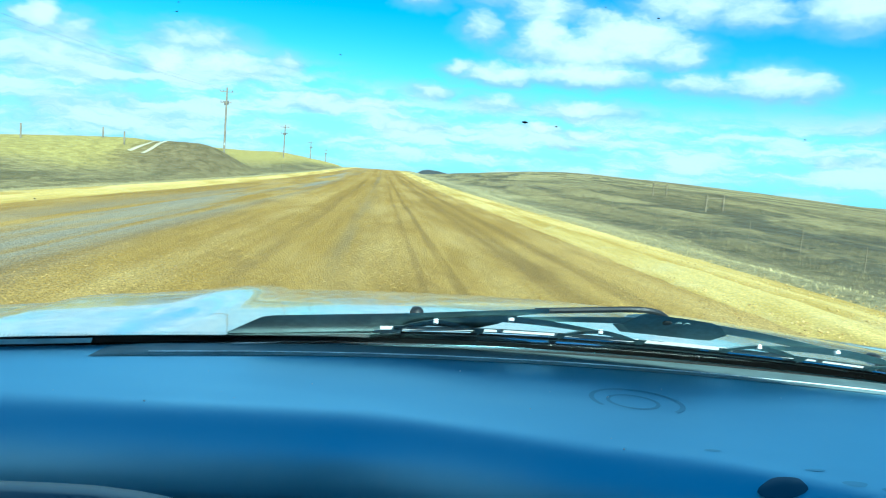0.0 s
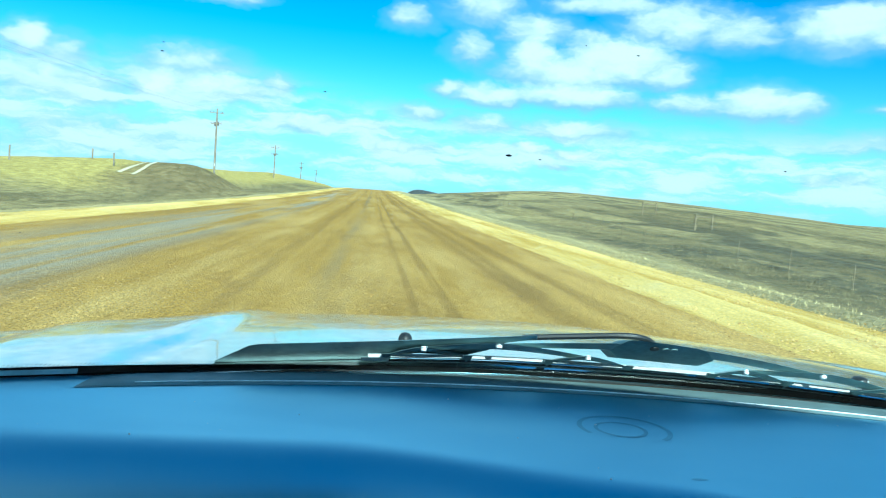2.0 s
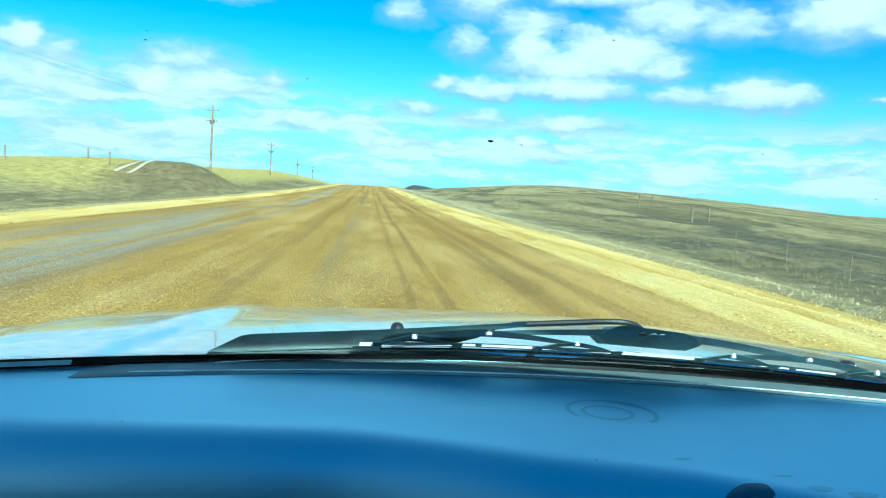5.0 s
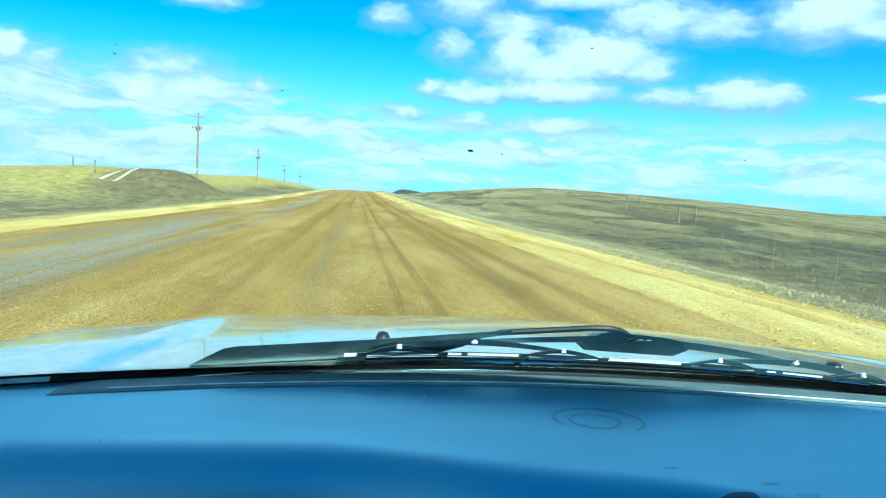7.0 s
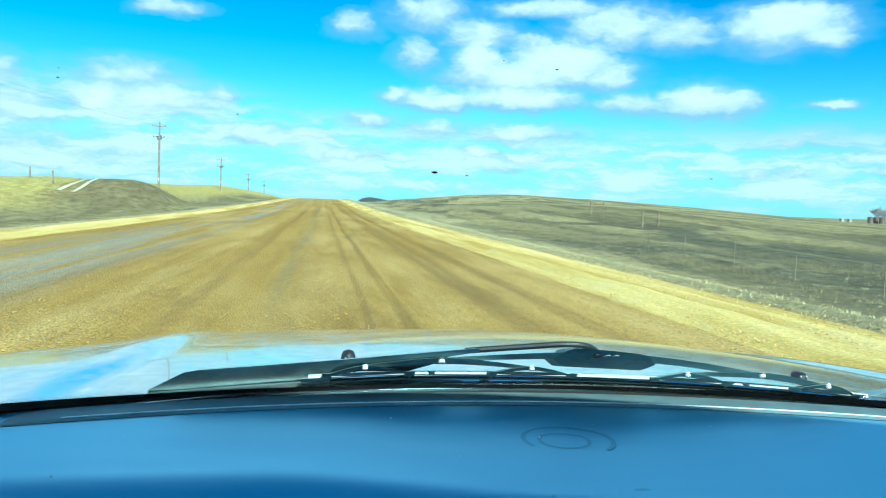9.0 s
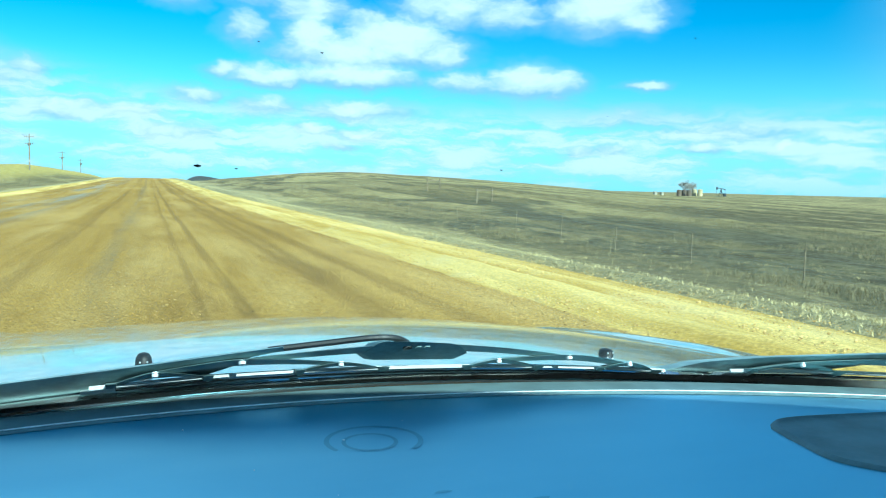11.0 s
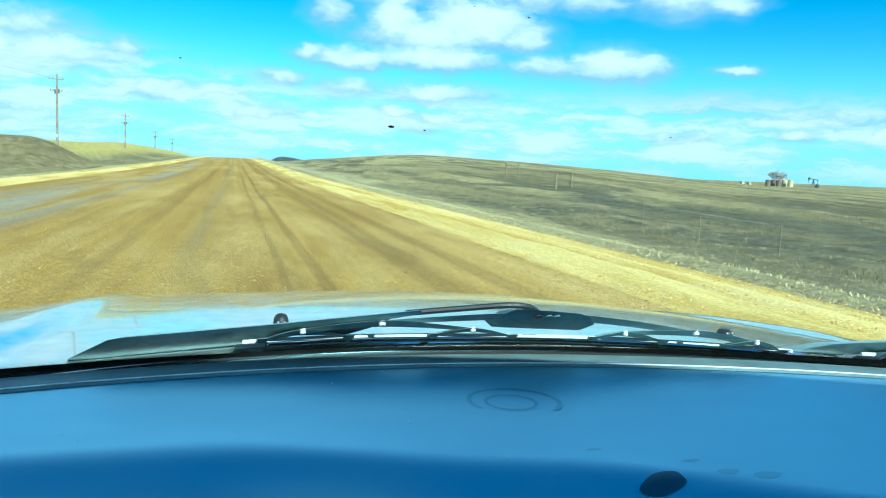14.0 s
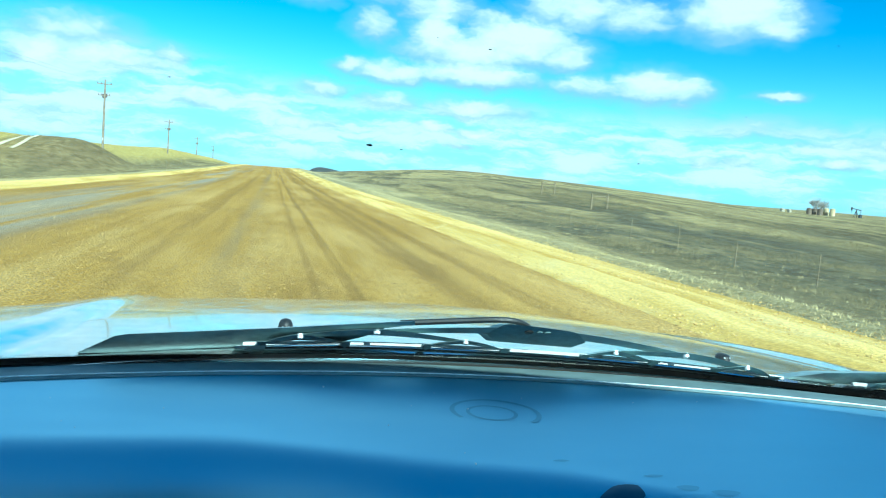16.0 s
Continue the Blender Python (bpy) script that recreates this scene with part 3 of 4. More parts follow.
def plate(bm, outline, lift, thick, lean=True):
    """A flat plate of outline [(x, u)] that follows the windscreen, from lift outwards."""
    put = stacked if lean else on_glass
    low = [bm.verts.new(put(x, u, lift)) for x, u in outline]
    top = [bm.verts.new(put(x, u, lift + thick)) for x, u in outline]
    bm.faces.new(low[::-1])
    bm.faces.new(top)
    n = len(outline)
    for i in range(n):
        bm.faces.new((low[i], low[(i + 1) % n], top[(i + 1) % n], top[i]))


def band(bm, mid, widths, lift, thick, lean=True):
    """A curved bar along mid [(x, u)], with half widths."""
    up = [(x, u + w) for (x, u), w in zip(mid, widths)]
    dn = [(x, u - w) for (x, u), w in zip(mid, widths)]
    for i in range(len(mid) - 1):
        plate(bm, [dn[i], dn[i + 1], up[i + 1], up[i]], lift, thick, lean)
    bmesh.ops.remove_doubles(bm, verts=bm.verts, dist=0.0002)


def curve(pts, n=10):
    """Smooth line through points."""
    out = []
    for i in range(len(pts) - 1):
        p0, p1, p2, p3 = pts[max(i - 1, 0)], pts[i], pts[i + 1], pts[min(i + 2, len(pts) - 1)]
        for k in range(n):
            t = k / n
            out.append(tuple(0.5 * (2 * b + (c - a) * t + (2 * a - 5 * b + 4 * c - d) * t * t + (3 * b - a - 3 * c + d) * t ** 3) for a, b, c, d in zip(p0, p1, p2, p3)))
    return out + [tuple(pts[-1])]


def rivet(parent, x, u, lift, r=0.0042):
    bm = bmesh.new()
    c = stacked(x, u, lift)
    nrm = (on_glass(x, u, 0.01) - on_glass(x, u)).normalized()
    # heads show on the inner side too, where the arms are pinned
    m = Matrix.Translation(c) @ nrm.to_track_quat("Z", "Y").to_matrix().to_4x4()
    bmesh.ops.create_cone(bm, cap_ends=True, segments=14, radius1=r * 0.6, radius2=r * 0.75, depth=0.0042, matrix=m)
    return part("rivet", bm, M["steel"], parent, "bright steel rivet")


def yoke(parent, name, a, pivot, b, w, lift, claw=True):
    """An arched bridge from a over its pivot to b."""
    bm = bmesh.new()
    mx = pivot[0]
    mid = curve([a, ((a[0] + mx) / 2, a[1] * 0.35 + pivot[1] * 0.65), pivot, ((b[0] + mx) / 2, b[1] * 0.35 + pivot[1] * 0.65), b], 6)
    span = max(abs(a[0] - mx), abs(b[0] - mx))
    ws = [w * (0.62 + 0.55 * max(0, 1 - abs(x - mx) / span)) for x, u in mid]
    band(bm, mid, ws, lift, 0.005)
    ob = part(name, bm, M["wiper"], parent)
    if claw:
        for x, u in (a, b):
            c = bmesh.new()
            plate(c, [(x - 0.004, u - 0.010), (x + 0.004, u - 0.010), (x + 0.0045, u + 0.006), (x - 0.0045, u + 0.006)], 0.001, 0.010)
            part("claw", c, M["wiper"], ob)
    return ob


def build_wiper(dx, du, base):
    """One parked wiper; its plan is given at the windscreen and shifted by dx, du."""
    S = lambda x, u: (x + dx, u + du)
    w = in_truck(tagged(empty("windscreen_wiper"), "black steel windscreen wiper parked along the windscreen foot"))
    w.name = "wiper"
    # rubber blade with its two bright rails
    line = curve([S(0.013, 0.026), S(0.113, 0.031), S(0.212, 0.030), S(0.36, 0.026), S(0.47, 0.020), S(0.584, 0.010)], 8)
    for name, off, hw, lift, th, mat, lab in (("blade_rubber", -0.0035, 0.0024, 0.001, 0.005, M["rubber"], "black rubber blade lip"),
                                             ("blade_rail", -0.0015, 0.0011, 0.002, 0.0036, M["rail"], "bright steel blade rail"),
                                             ("blade_rail", -0.0105, 0.0010, 0.001, 0.0026, M["rail"], "bright steel blade rail")):
        bm = bmesh.new()
        band(bm, [(x, u + off) for x, u in line], [hw] * len(line), lift, th, name == "blade_rubber")
        part(name, bm, mat, w, lab)
    bm = bmesh.new()
    plate(bm, [S(0.006, 0.020), S(0.034, 0.021), S(0.034, 0.030), S(0.006, 0.029)], 0.0008, 0.006)
    part("end_clip", bm, M["steel"], w, "bright clip at the blade's end")
    # three tiers of bridges
    t3 = [((0.031, 0.034), (0.067, 0.053), (0.113, 0.036)), ((0.197, 0.036), (0.234, 0.0505), (0.280, 0.033)),
          ((0.367, 0.030), (0.394, 0.045), (0.442, 0.027)), ((0.510, 0.021), (0.535, 0.034), (0.572, 0.014))]
    for a, p, b in t3:
        y = yoke(w, "small_bridge", S(*a), S(*p), S(*b), 0.0042, 0.003)
        rivet(y, *S(*p), 0.0024)
    for a, p, b in (((0.067, 0.054), (0.141, 0.067), (0.234, 0.051)), ((0.394, 0.046), (0.467, 0.0515), (0.535, 0.034))):
        y = yoke(w, "middle_bridge", S(*a), S(*p), S(*b), 0.0064, 0.006, False)
        rivet(y, *S(*p), 0.0052, 0.0050)
    y = yoke(w, "main_bridge", S(0.141, 0.068), S(0.300, 0.084), S(0.467, 0.053), 0.0076, 0.010, False)
    bm = bmesh.new()
    plate(bm, [S(0.254, 0.073), S(0.268, 0.056), S(0.351, 0.051), S(0.360, 0.066), S(0.346, 0.084), S(0.334, 0.091), S(0.304, 0.096), S(0.268, 0.100), S(0.262, 0.096)], 0.009, 0.012)
    hub = part("hub", bm, M["hub"], w, "dark plastic hub clamped on the bridge")
    for x, r in ((0.2935, 0.0046), (0.3045, 0.0036), (0.3125, 0.0036)):
        c = bmesh.new()
        p = stacked(*S(x, 0.085), 0.0092)
        nrm = (on_glass(*S(x, 0.085), 0.03) - on_glass(*S(x, 0.085), 0.0)).normalized()
        bmesh.ops.create_cone(c, cap_ends=True, segments=14, radius1=r, radius2=r, depth=0.003, matrix=Matrix.Translation(p) @ nrm.to_track_quat("Z", "Y").to_matrix().to_4x4())
        part("hub_pin", c, M["black"] if r > 0.004 else M["hub"], hub)
    # the arm: a broad pressed channel that narrows to a rod over the hub
    bm = bmesh.new()
    bx, bu = base
    plate(bm, [(bx - 0.012, bu - 0.008), (bx + 0.06, bu - 0.010), S(-0.016, 0.014), S(0.012, 0.027), S(0.064, 0.042), S(0.112, 0.040), S(0.134, 0.056), S(0.150, 0.077), S(0.178, 0.088), S(0.176, 0.097), S(0.041, 0.0705), (bx + 0.040, bu + 0.036), (bx + 0.028, bu + 0.032)], 0.012, 0.012)
    arm = part("arm", bm, M["arm"], w, "broad dark steel wiper arm")
    bm = bmesh.new()
    pts = [stacked(*S(x, u), 0.016) for x, u in curve([(0.165, 0.0905), (0.22, 0.101), (0.262, 0.1085), (0.285, 0.104), (0.30, 0.090)], 5)]
    tube(bm, pts, 0.0030, 8)
    part("rod", bm, M["black"], arm, "bent steel rod")
    return w


def dash_front(x):
    """How far towards the seats the flat top of the dash reaches: it swells out beside the instruments."""
    return 0.517 - 0.058 * sstep(-0.02, 0.22, x) - 0.11 * sstep(0.18, 0.46, x)


def rolled_edge(steps=90, length=0.075):
    """Profile of the dash's rolled front edge, from flat to steep: (towards the seats, down)."""
    out, y, z = [(0.0, 0.0)], 0.0, 0.0
    for i in range(steps):
        a = radians(84) * ((i + 0.5) / steps) ** 0.95
        y += math.cos(a) * length / steps
        z += math.sin(a) * length / steps
        out.append((y, z))
    return out


ROLL = rolled_edge()
ROLL_AT = 0.028                          # the edge begins to roll this far before dash_front


def dash_point(x, t):
    """t 0: foot of the windscreen; 1: lower front."""
    y0, yf = base_y(x) + 0.006, dash_front(x) + ROLL_AT
    crown = lambda q: DASH_Z - 0.004 + 0.006 * math.sin(q * math.pi * 0.5)
    if t < 0.5:
        q = t / 0.5
        return (x, y0 + (yf - y0) * q, crown(q))
    if t < 0.93:
        k = (t - 0.5) / 0.43 * (len(ROLL) - 1)
        i = min(int(k), len(ROLL) - 2)
        a, b, f = ROLL[i], ROLL[i + 1], k - i
        return (x, yf - a[0] - (b[0] - a[0]) * f, crown(1) - a[1] - (b[1] - a[1]) * f)
    q = (t - 0.93) / 0.07
    return (x, yf - ROLL[-1][0] + 0.004 * q, crown(1) - ROLL[-1][1] - 0.10 * q)


def build_dash():
    xs = [CX - 0.82 + 1.64 * i / 100 for i in range(101)]
    v, f = grid(xs, [i / 100 for i in range(101)], dash_point)
    ob = in_truck(mesh_ob("dashboard", v, f, M["dash"], True, label="dark grained vinyl dashboard, dusty and mirroring the sky"))
    so = ob.modifiers.new("thick", "SOLIDIFY")
    so.thickness, so.offset = 0.012, 1
    # front face of the dash, down to the floor
    v, f = grid(xs, [0, 1], lambda x, t: (x, dash_point(x, 1)[1] + 0.01 + 0.06 * t, dash_point(x, 1)[2] + 0.004 - 0.5 * t))
    in_truck(mesh_ob("dash_front", v, f, M["black"], True))
    # raised strip along the glass with a thin pale line on its edge
    ridge = lambda x: base_y(x) - 0.053
    n = 60
    px = [-0.235 + (1.12 + 0.235) * i / n for i in range(n + 1)]

    def strip(x, t):
        y = ridge(x) + t * 0.047
        end = sstep(-0.235, -0.205, x)
        return (x, y, dash_point(x, (base_y(x) + 0.006 - y) / (base_y(x) + 0.006 - dash_front(x) - ROLL_AT) * 0.5)[2] + 0.0006 + (0.0022 * end) * (sstep(0, 0.10, t)))
    v, f = grid(px, [0, 0.03, 0.06, 0.1, 0.3, 0.6, 0.85, 1.0], strip)
    pan = in_truck(mesh_ob("defroster_strip", v, f, M["panel"], True, label="raised grey strip along the windscreen foot"))
    bm = bmesh.new()
    tube(bm, [Vector(strip(x, 0.10)) + Vector((0, 0, 0.0004)) for x in px[2:]], 0.0006, 6)
    part("edge_line", bm, M["edge"], pan, "thin pale edge line")
    # speaker and vent panel on the passenger's side
    def dz(x, y):
        lo, hi = 0.0, 1.0
        for _ in range(24):
            mid = (lo + hi) / 2
            lo, hi = (mid, hi) if dash_point(x, mid)[1] > y else (lo, mid)
        return dash_point(x, lo)[2]
    out = curve([(0.566, 0.534), (0.590, 0.551), (0.66, 0.545), (0.82, 0.515), (0.96, 0.46), (0.93, 0.415), (0.78, 0.385), (0.62, 0.395), (0.555, 0.445), (0.556, 0.495), (0.566, 0.534)], 6)[:-1]
    bm = bmesh.new()
    cx, cy = 0.74, 0.50
    rings = []
    for s, h in ((1.02, 0.0002), (1.0, 0.003), (0.985, 0.003), (0.975, 0.0012), (0.6, 0.0012), (0.1, 0.0012)):
        rings.append([bm.verts.new((cx + (x - cx) * s, cy + (y - cy) * s, dz(cx + (x - cx) * s, cy + (y - cy) * s) + h)) for x, y in out])
    m = len(out)
    for r, q in zip(rings, rings[1:]):
        for i in range(m):
            bm.faces.new((r[i], r[(i + 1) % m], q[(i + 1) % m], q[i]))
    bm.faces.new(rings[-1])
    in_truck(part("speaker_panel", bm, M["panel"], label="grey oval panel let into the dashboard", smooth=True))
    # ring stains, a dark blot and grains of dust
    for r0, r1, cx, cy, a0, a1 in ((0.0188, 0.0222, 0.224, 0.602, 0, 6.283), (0.0350, 0.0392, 0.228, 0.605, -0.9, 3.6)):
        bm = bmesh.new()
        k = 40
        ins = [bm.verts.new((cx + r0 * math.cos(a), cy + r0 * math.sin(a), dz(cx, cy + r0 * math.sin(a)) + 0.00025)) for a in [a0 + (a1 - a0) * i / k for i in range(k + 1)]]
        outs = [bm.verts.new((cx + r1 * math.cos(a), cy + r1 * math.sin(a), dz(cx, cy + r1 * math.sin(a)) + 0.00025)) for a in [a0 + (a1 - a0) * i / k for i in range(k + 1)]]
        for i in range(k):
            bm.faces.new((ins[i], outs[i], outs[i + 1], ins[i + 1]))
        in_truck(part("ring_stain", bm, M["mark"], label="dark ring left by a cup", smooth=True))
    for cx, cy, rx, ry, mat, lab in ((0.268, 0.441, 0.015, 0.008, M["blot"], "dark round blot"), (0.300, 0.461, 0.007, 0.0022, M["mark"], "dark oily smear"), (0.314, 0.440, 0.008, 0.0045, M["mark"], "dark oily smear"), (0.336, 0.431, 0.010, 0.005, M["mark"], "dark oily smear"), (0.4195, 0.410, 0.004, 0.0022, M["mark"], "dark oily smear"), (0.243, 0.490, 0.006, 0.002, M["mark"], "dark oily smear")):
        bm = bmesh.new()
        vs = [bm.verts.new((cx + rx * math.cos(a) * (1 + 0.15 * math.sin(3 * a + cx * 40)), cy + ry * math.sin(a), dz(cx + rx * math.cos(a), cy + ry * math.sin(a)) + (0.0002 if rx < 0.012 else 0.0008))) for a in [2 * math.pi * i / 20 for i in range(20)]]
        mid = bm.verts.new((cx, cy, dz(cx, cy) + (0.00022 if rx < 0.012 else 0.0026)))
        for i in range(20):
            bm.faces.new((vs[i], vs[(i + 1) % 20], mid))
        in_truck(part("smear", bm, mat, label=lab, smooth=True))
    bm = bmesh.new()
    rnd = random.Random(5)
    for i in range(34):
        x, y = rnd.uniform(-0.3, 0.95), rnd.uniform(0.48, 0.72)
        if y > base_y(x) - 0.07 or y < dash_front(x) + 0.005:
            continue
        bmesh.ops.create_icosphere(bm, subdivisions=1, radius=rnd.choice((0.0003, 0.0004, 0.0005, 0.0008)), matrix=Matrix.Translation((x, y, dz(x, y) + 0.0004)))
    tagged(in_truck(part("dust_grains", bm, M["dust"])), kind="stuff")
    # brow of the instruments, low in front of the dash
    bm = bmesh.new()
    rows = []
    for i in range(41):
        x = -0.40 + 0.46 * i / 40
        yy = 0.20 - 0.3 * max(0, x + 0.08) ** 2 - 0.12 * max(0, -0.17 - x) ** 2
        zz = 1.4985 - 3.2 * max(0, x + 0.075) ** 2 - 0.9 * max(0, -0.28 - x) ** 2
        rows.append([bm.verts.new((x, yy + dy, zz + dzv)) for dy, dzv in ((0.24, -0.155), (0.030, -0.050), (0.014, -0.010), (0.006, -0.001), (-0.003, 0.0), (-0.012, -0.006), (-0.02, -0.05))])
    for r, q in zip(rows, rows[1:]):
        for k in range(6):
            bm.faces.new((r[k], r[k + 1], q[k + 1], q[k]))
    in_truck(part("instrument_brow", bm, M["blot"], label="dark vinyl brow over the instruments", smooth=True))
    # identification plate at the glass, with its writing as bars
    bm = bmesh.new()
    y0 = base_y(-0.31) - 0.008
    vs = [bm.verts.new(p) for p in ((-0.42, y0 - 0.052, DASH_Z + 0.004), (-0.243, y0 + 0.010, DASH_Z + 0.004), (-0.243, y0 + 0.014, DASH_Z + 0.0075), (-0.42, y0 - 0.048, DASH_Z + 0.0075))]
    bm.faces.new(vs)
    in_truck(part("metal_strip", bm, M["hub"], label="thin grey metal strip behind the glass"))


def build_windscreen():
    xs = [CX - 0.80 + 1.60 * i / 50 for i in range(51)]
    us = [-0.012 + 0.742 * i / 30 for i in range(31)]
    v, f = grid(xs, us, lambda x, u: on_glass(x, u))
    ob = in_truck(mesh_ob("windscreen", v, f, M["glass"], True, label="clear windscreen with a black edge and specks of dried insects"))
    ob.visible_shadow = False
    v, f = grid(xs, [-0.012, -0.005, 0.002, 0.0125], lambda x, u: on_glass(x, u, -0.0015))
    in_truck(mesh_ob("black_edge", v, f, M["frit"], True, label="black baked edge of the glass"))
    # dots that fade the black edge into clear glass
    vv, ff = [], []
    for row, (u, r) in enumerate(((0.0142, 0.0011), (0.0172, 0.0009), (0.0197, 0.0006))):
        for i in range(430):
            x = -0.42 + 0.0034 * (i + 0.5 * (row % 2))
            c = on_glass(x, u, -0.0015)
            b = len(vv)
            e, g = Vector((1, 0, 0)), (on_glass(x, u + 0.01) - on_glass(x, u)).normalized()
            for a in range(6):
                vv.append(c + (e * math.cos(a * 1.0472) + g * math.sin(a * 1.0472)) * r)
            ff.append(tuple(range(b, b + 6)))
    tagged(in_truck(mesh_ob("edge_dots", vv, ff, M["frit"])), kind="stuff")
    # dried insects
    rnd = random.Random(11)
    spots = [(0.087, 0.338, 0.0015)] + [(rnd.uniform(-0.25, 0.6), rnd.uniform(0.16, 0.62), rnd.choice((0.0003, 0.0004, 0.0004, 0.0006))) for _ in range(40)]
    spots += [(0.136, 0.168, 0.0007), (-0.02, 0.375, 0.0005), (-0.095, 0.39, 0.0005)]
    for x, u, r in spots:
        bm = bmesh.new()
        bmesh.ops.create_icosphere(bm, subdivisions=1, radius=r)
        c = on_glass(x, u, 0.0005)
        for q in bm.verts:
            q.co = Vector((q.co.x * (1.0 + rnd.uniform(0, 0.9)), q.co.y * rnd.uniform(0.4, 0.7), q.co.z * 0.5)) + c
        if r > 0.0015:
            for a in (0.5, 1.9, 3.4, 5.2):
                tube(bm, [c, c + Vector((math.cos(a) * 0.0035, math.sin(a) * 0.0014, -math.sin(a) * 0.0008))], [0.0006, 0.0003], 4)
        in_truck(part("insect_mark", bm, M["bug"], label="dark dried insect on the glass"))


def build_shell():
    """Plain cab, wings and wheels that close the vehicle round the camera; the unseen cab darkens the dash."""
    L, R, back = CX - 0.84, CX + 0.84, -2.2
    top = lambda x: 1.885 - 0.03 * ((x - CX) / 0.84) ** 2
    xs = [L + (R - L) * i / 16 for i in range(17)]
    y_head = lambda x: on_glass(x, 0.72).y

    def slab(name, v, f, mat, th, label=""):
        ob = in_truck(mesh_ob(name, v, f, mat, True, label=label))
        s = ob.modifiers.new("thick", "SOLIDIFY")
        s.thickness, s.offset = th, 0
        return ob
    v, f = grid(xs, [i / 10 for i in range(11)], lambda x, t: (x, y_head(x) + (back - y_head(x)) * t, top(x) - 0.02 * (1 - t)))
    slab("headliner", v, f, M["liner"], 0.02, "unseen near-black roof lining")
    v, f = grid(xs, [i / 10 for i in range(11)], lambda x, t: (x, y_head(x) + (back - y_head(x)) * t, top(x) + 0.025 - 0.02 * (1 - t)))
    slab("roof", v, f, M["paint"], 0.015, "silver painted roof")
    for side, x in ((-1, L), (1, R)):
        v, f = grid([0.55, 0.2, -0.5, -1.2, back], [0.45, 0.8, 1.46], lambda y, z: (x + side * 0.04, y, z))
        slab("door", v, f, M["paint"], 0.05)
        v, f = grid([0.5, 0.2, -0.5, -1.2, back + 0.05], [0.5, 0.8, 1.45], lambda y, z: (x - side * 0.01, y, z))
        slab("door_trim", v, f, M["liner"], 0.02)
        bm = bmesh.new()
        tube(bm, [on_glass(x, -0.03), on_glass(x, 0.4), on_glass(x, 0.74)], 0.035, 10)
        in_truck(part("front_pillar", bm, M["liner"], smooth=True))
        for y in (-1.05, back + 0.03):
            bm = bmesh.new()
            tube(bm, [(x + side * 0.03, y, 1.28), (x, y, 1.87)], 0.05, 8)
            in_truck(part("pillar", bm, M["liner"]))
        v, f = grid([0.55, 1.0, 1.4, 1.8], [0.5, 0.9, 1.2], lambda y, z: (CX + side * (0.95 - 0.02 * (z > 1.1)), y, min(z, hood_point(CX + side * 0.95, max(y, 0.87))[2] - 0.01)))
        slab("wing", v, f, M["paint"], 0.03)
    # unseen; carried up to the roof to keep light off the dash edge
    v, f = grid(xs, [0.45, 1.2, 1.87], lambda x, z: (x, back, z))
    slab("back_panel", v, f, M["liner"], 0.04)
    v, f = grid(xs, [back, -1.0, 0.3, 0.5], lambda x, y: (x, y, 0.48))
    slab("cab_floor", v, f, M["liner"], 0.04)
    v, f = grid(xs, [0.45, 1.0, DASH_Z - 0.03], lambda x, z: (x, base_y(x) + 0.03, z))
    slab("bulkhead", v, f, M["black"], 0.02)
    v, f = grid(xs, [0.5, 0.8, 1.0], lambda x, z: (x, 1.90 - 0.1 * ((x - CX) / 0.84) ** 2, z))
    slab("grille", v, f, M["black"], 0.04)
    for side in (-1, 1):
        for y in (1.45, -2.0):
            bm = bmesh.new()
            c = Vector((CX + side * 0.80, y, 0.385 + road_height(CX + side * 0.8, y)))
            prof = [(-0.11, 0.26), (-0.125, 0.33), (-0.10, 0.375), (0, 0.385), (0.10, 0.375), (0.125, 0.33), (0.11, 0.26)]
            rings = [[bm.verts.new(c + Vector((px, pr * math.cos(a), pr * math.sin(a)))) for a in [2 * math.pi * i / 28 for i in range(28)]] for px, pr in prof]
            for r, q in zip(rings, rings[1:]):
                for i in range(28):
                    bm.faces.new((r[i], r[(i + 1) % 28], q[(i + 1) % 28], q[i]))
            wheel = in_truck(part("wheel", bm, M["tyre"], smooth=True))
            bm = bmesh.new()
            bmesh.ops.create_cone(bm, cap_ends=True, segments=24, radius1=0.265, radius2=0.22, depth=0.16, matrix=Matrix.Translation(c) @ Matrix.Rotation(side * math.pi / 2, 4, "Y"))
            part("rim", bm, M["steel"], wheel)


build_hood()
build_nozzle(0.0566, 0.90, 1.15)
build_nozzle(0.605, 0.857, 0.5)
build_wiper(0.0, 0.0, (-0.13, 0.020))
build_wiper(0.635, -0.012, (0.595, 0.010))
build_dash()
build_windscreen()
build_shell()

# ---- far and roadside things ----
def polar(az, d):
    return d * math.sin(radians(az)), d * math.cos(radians(az))


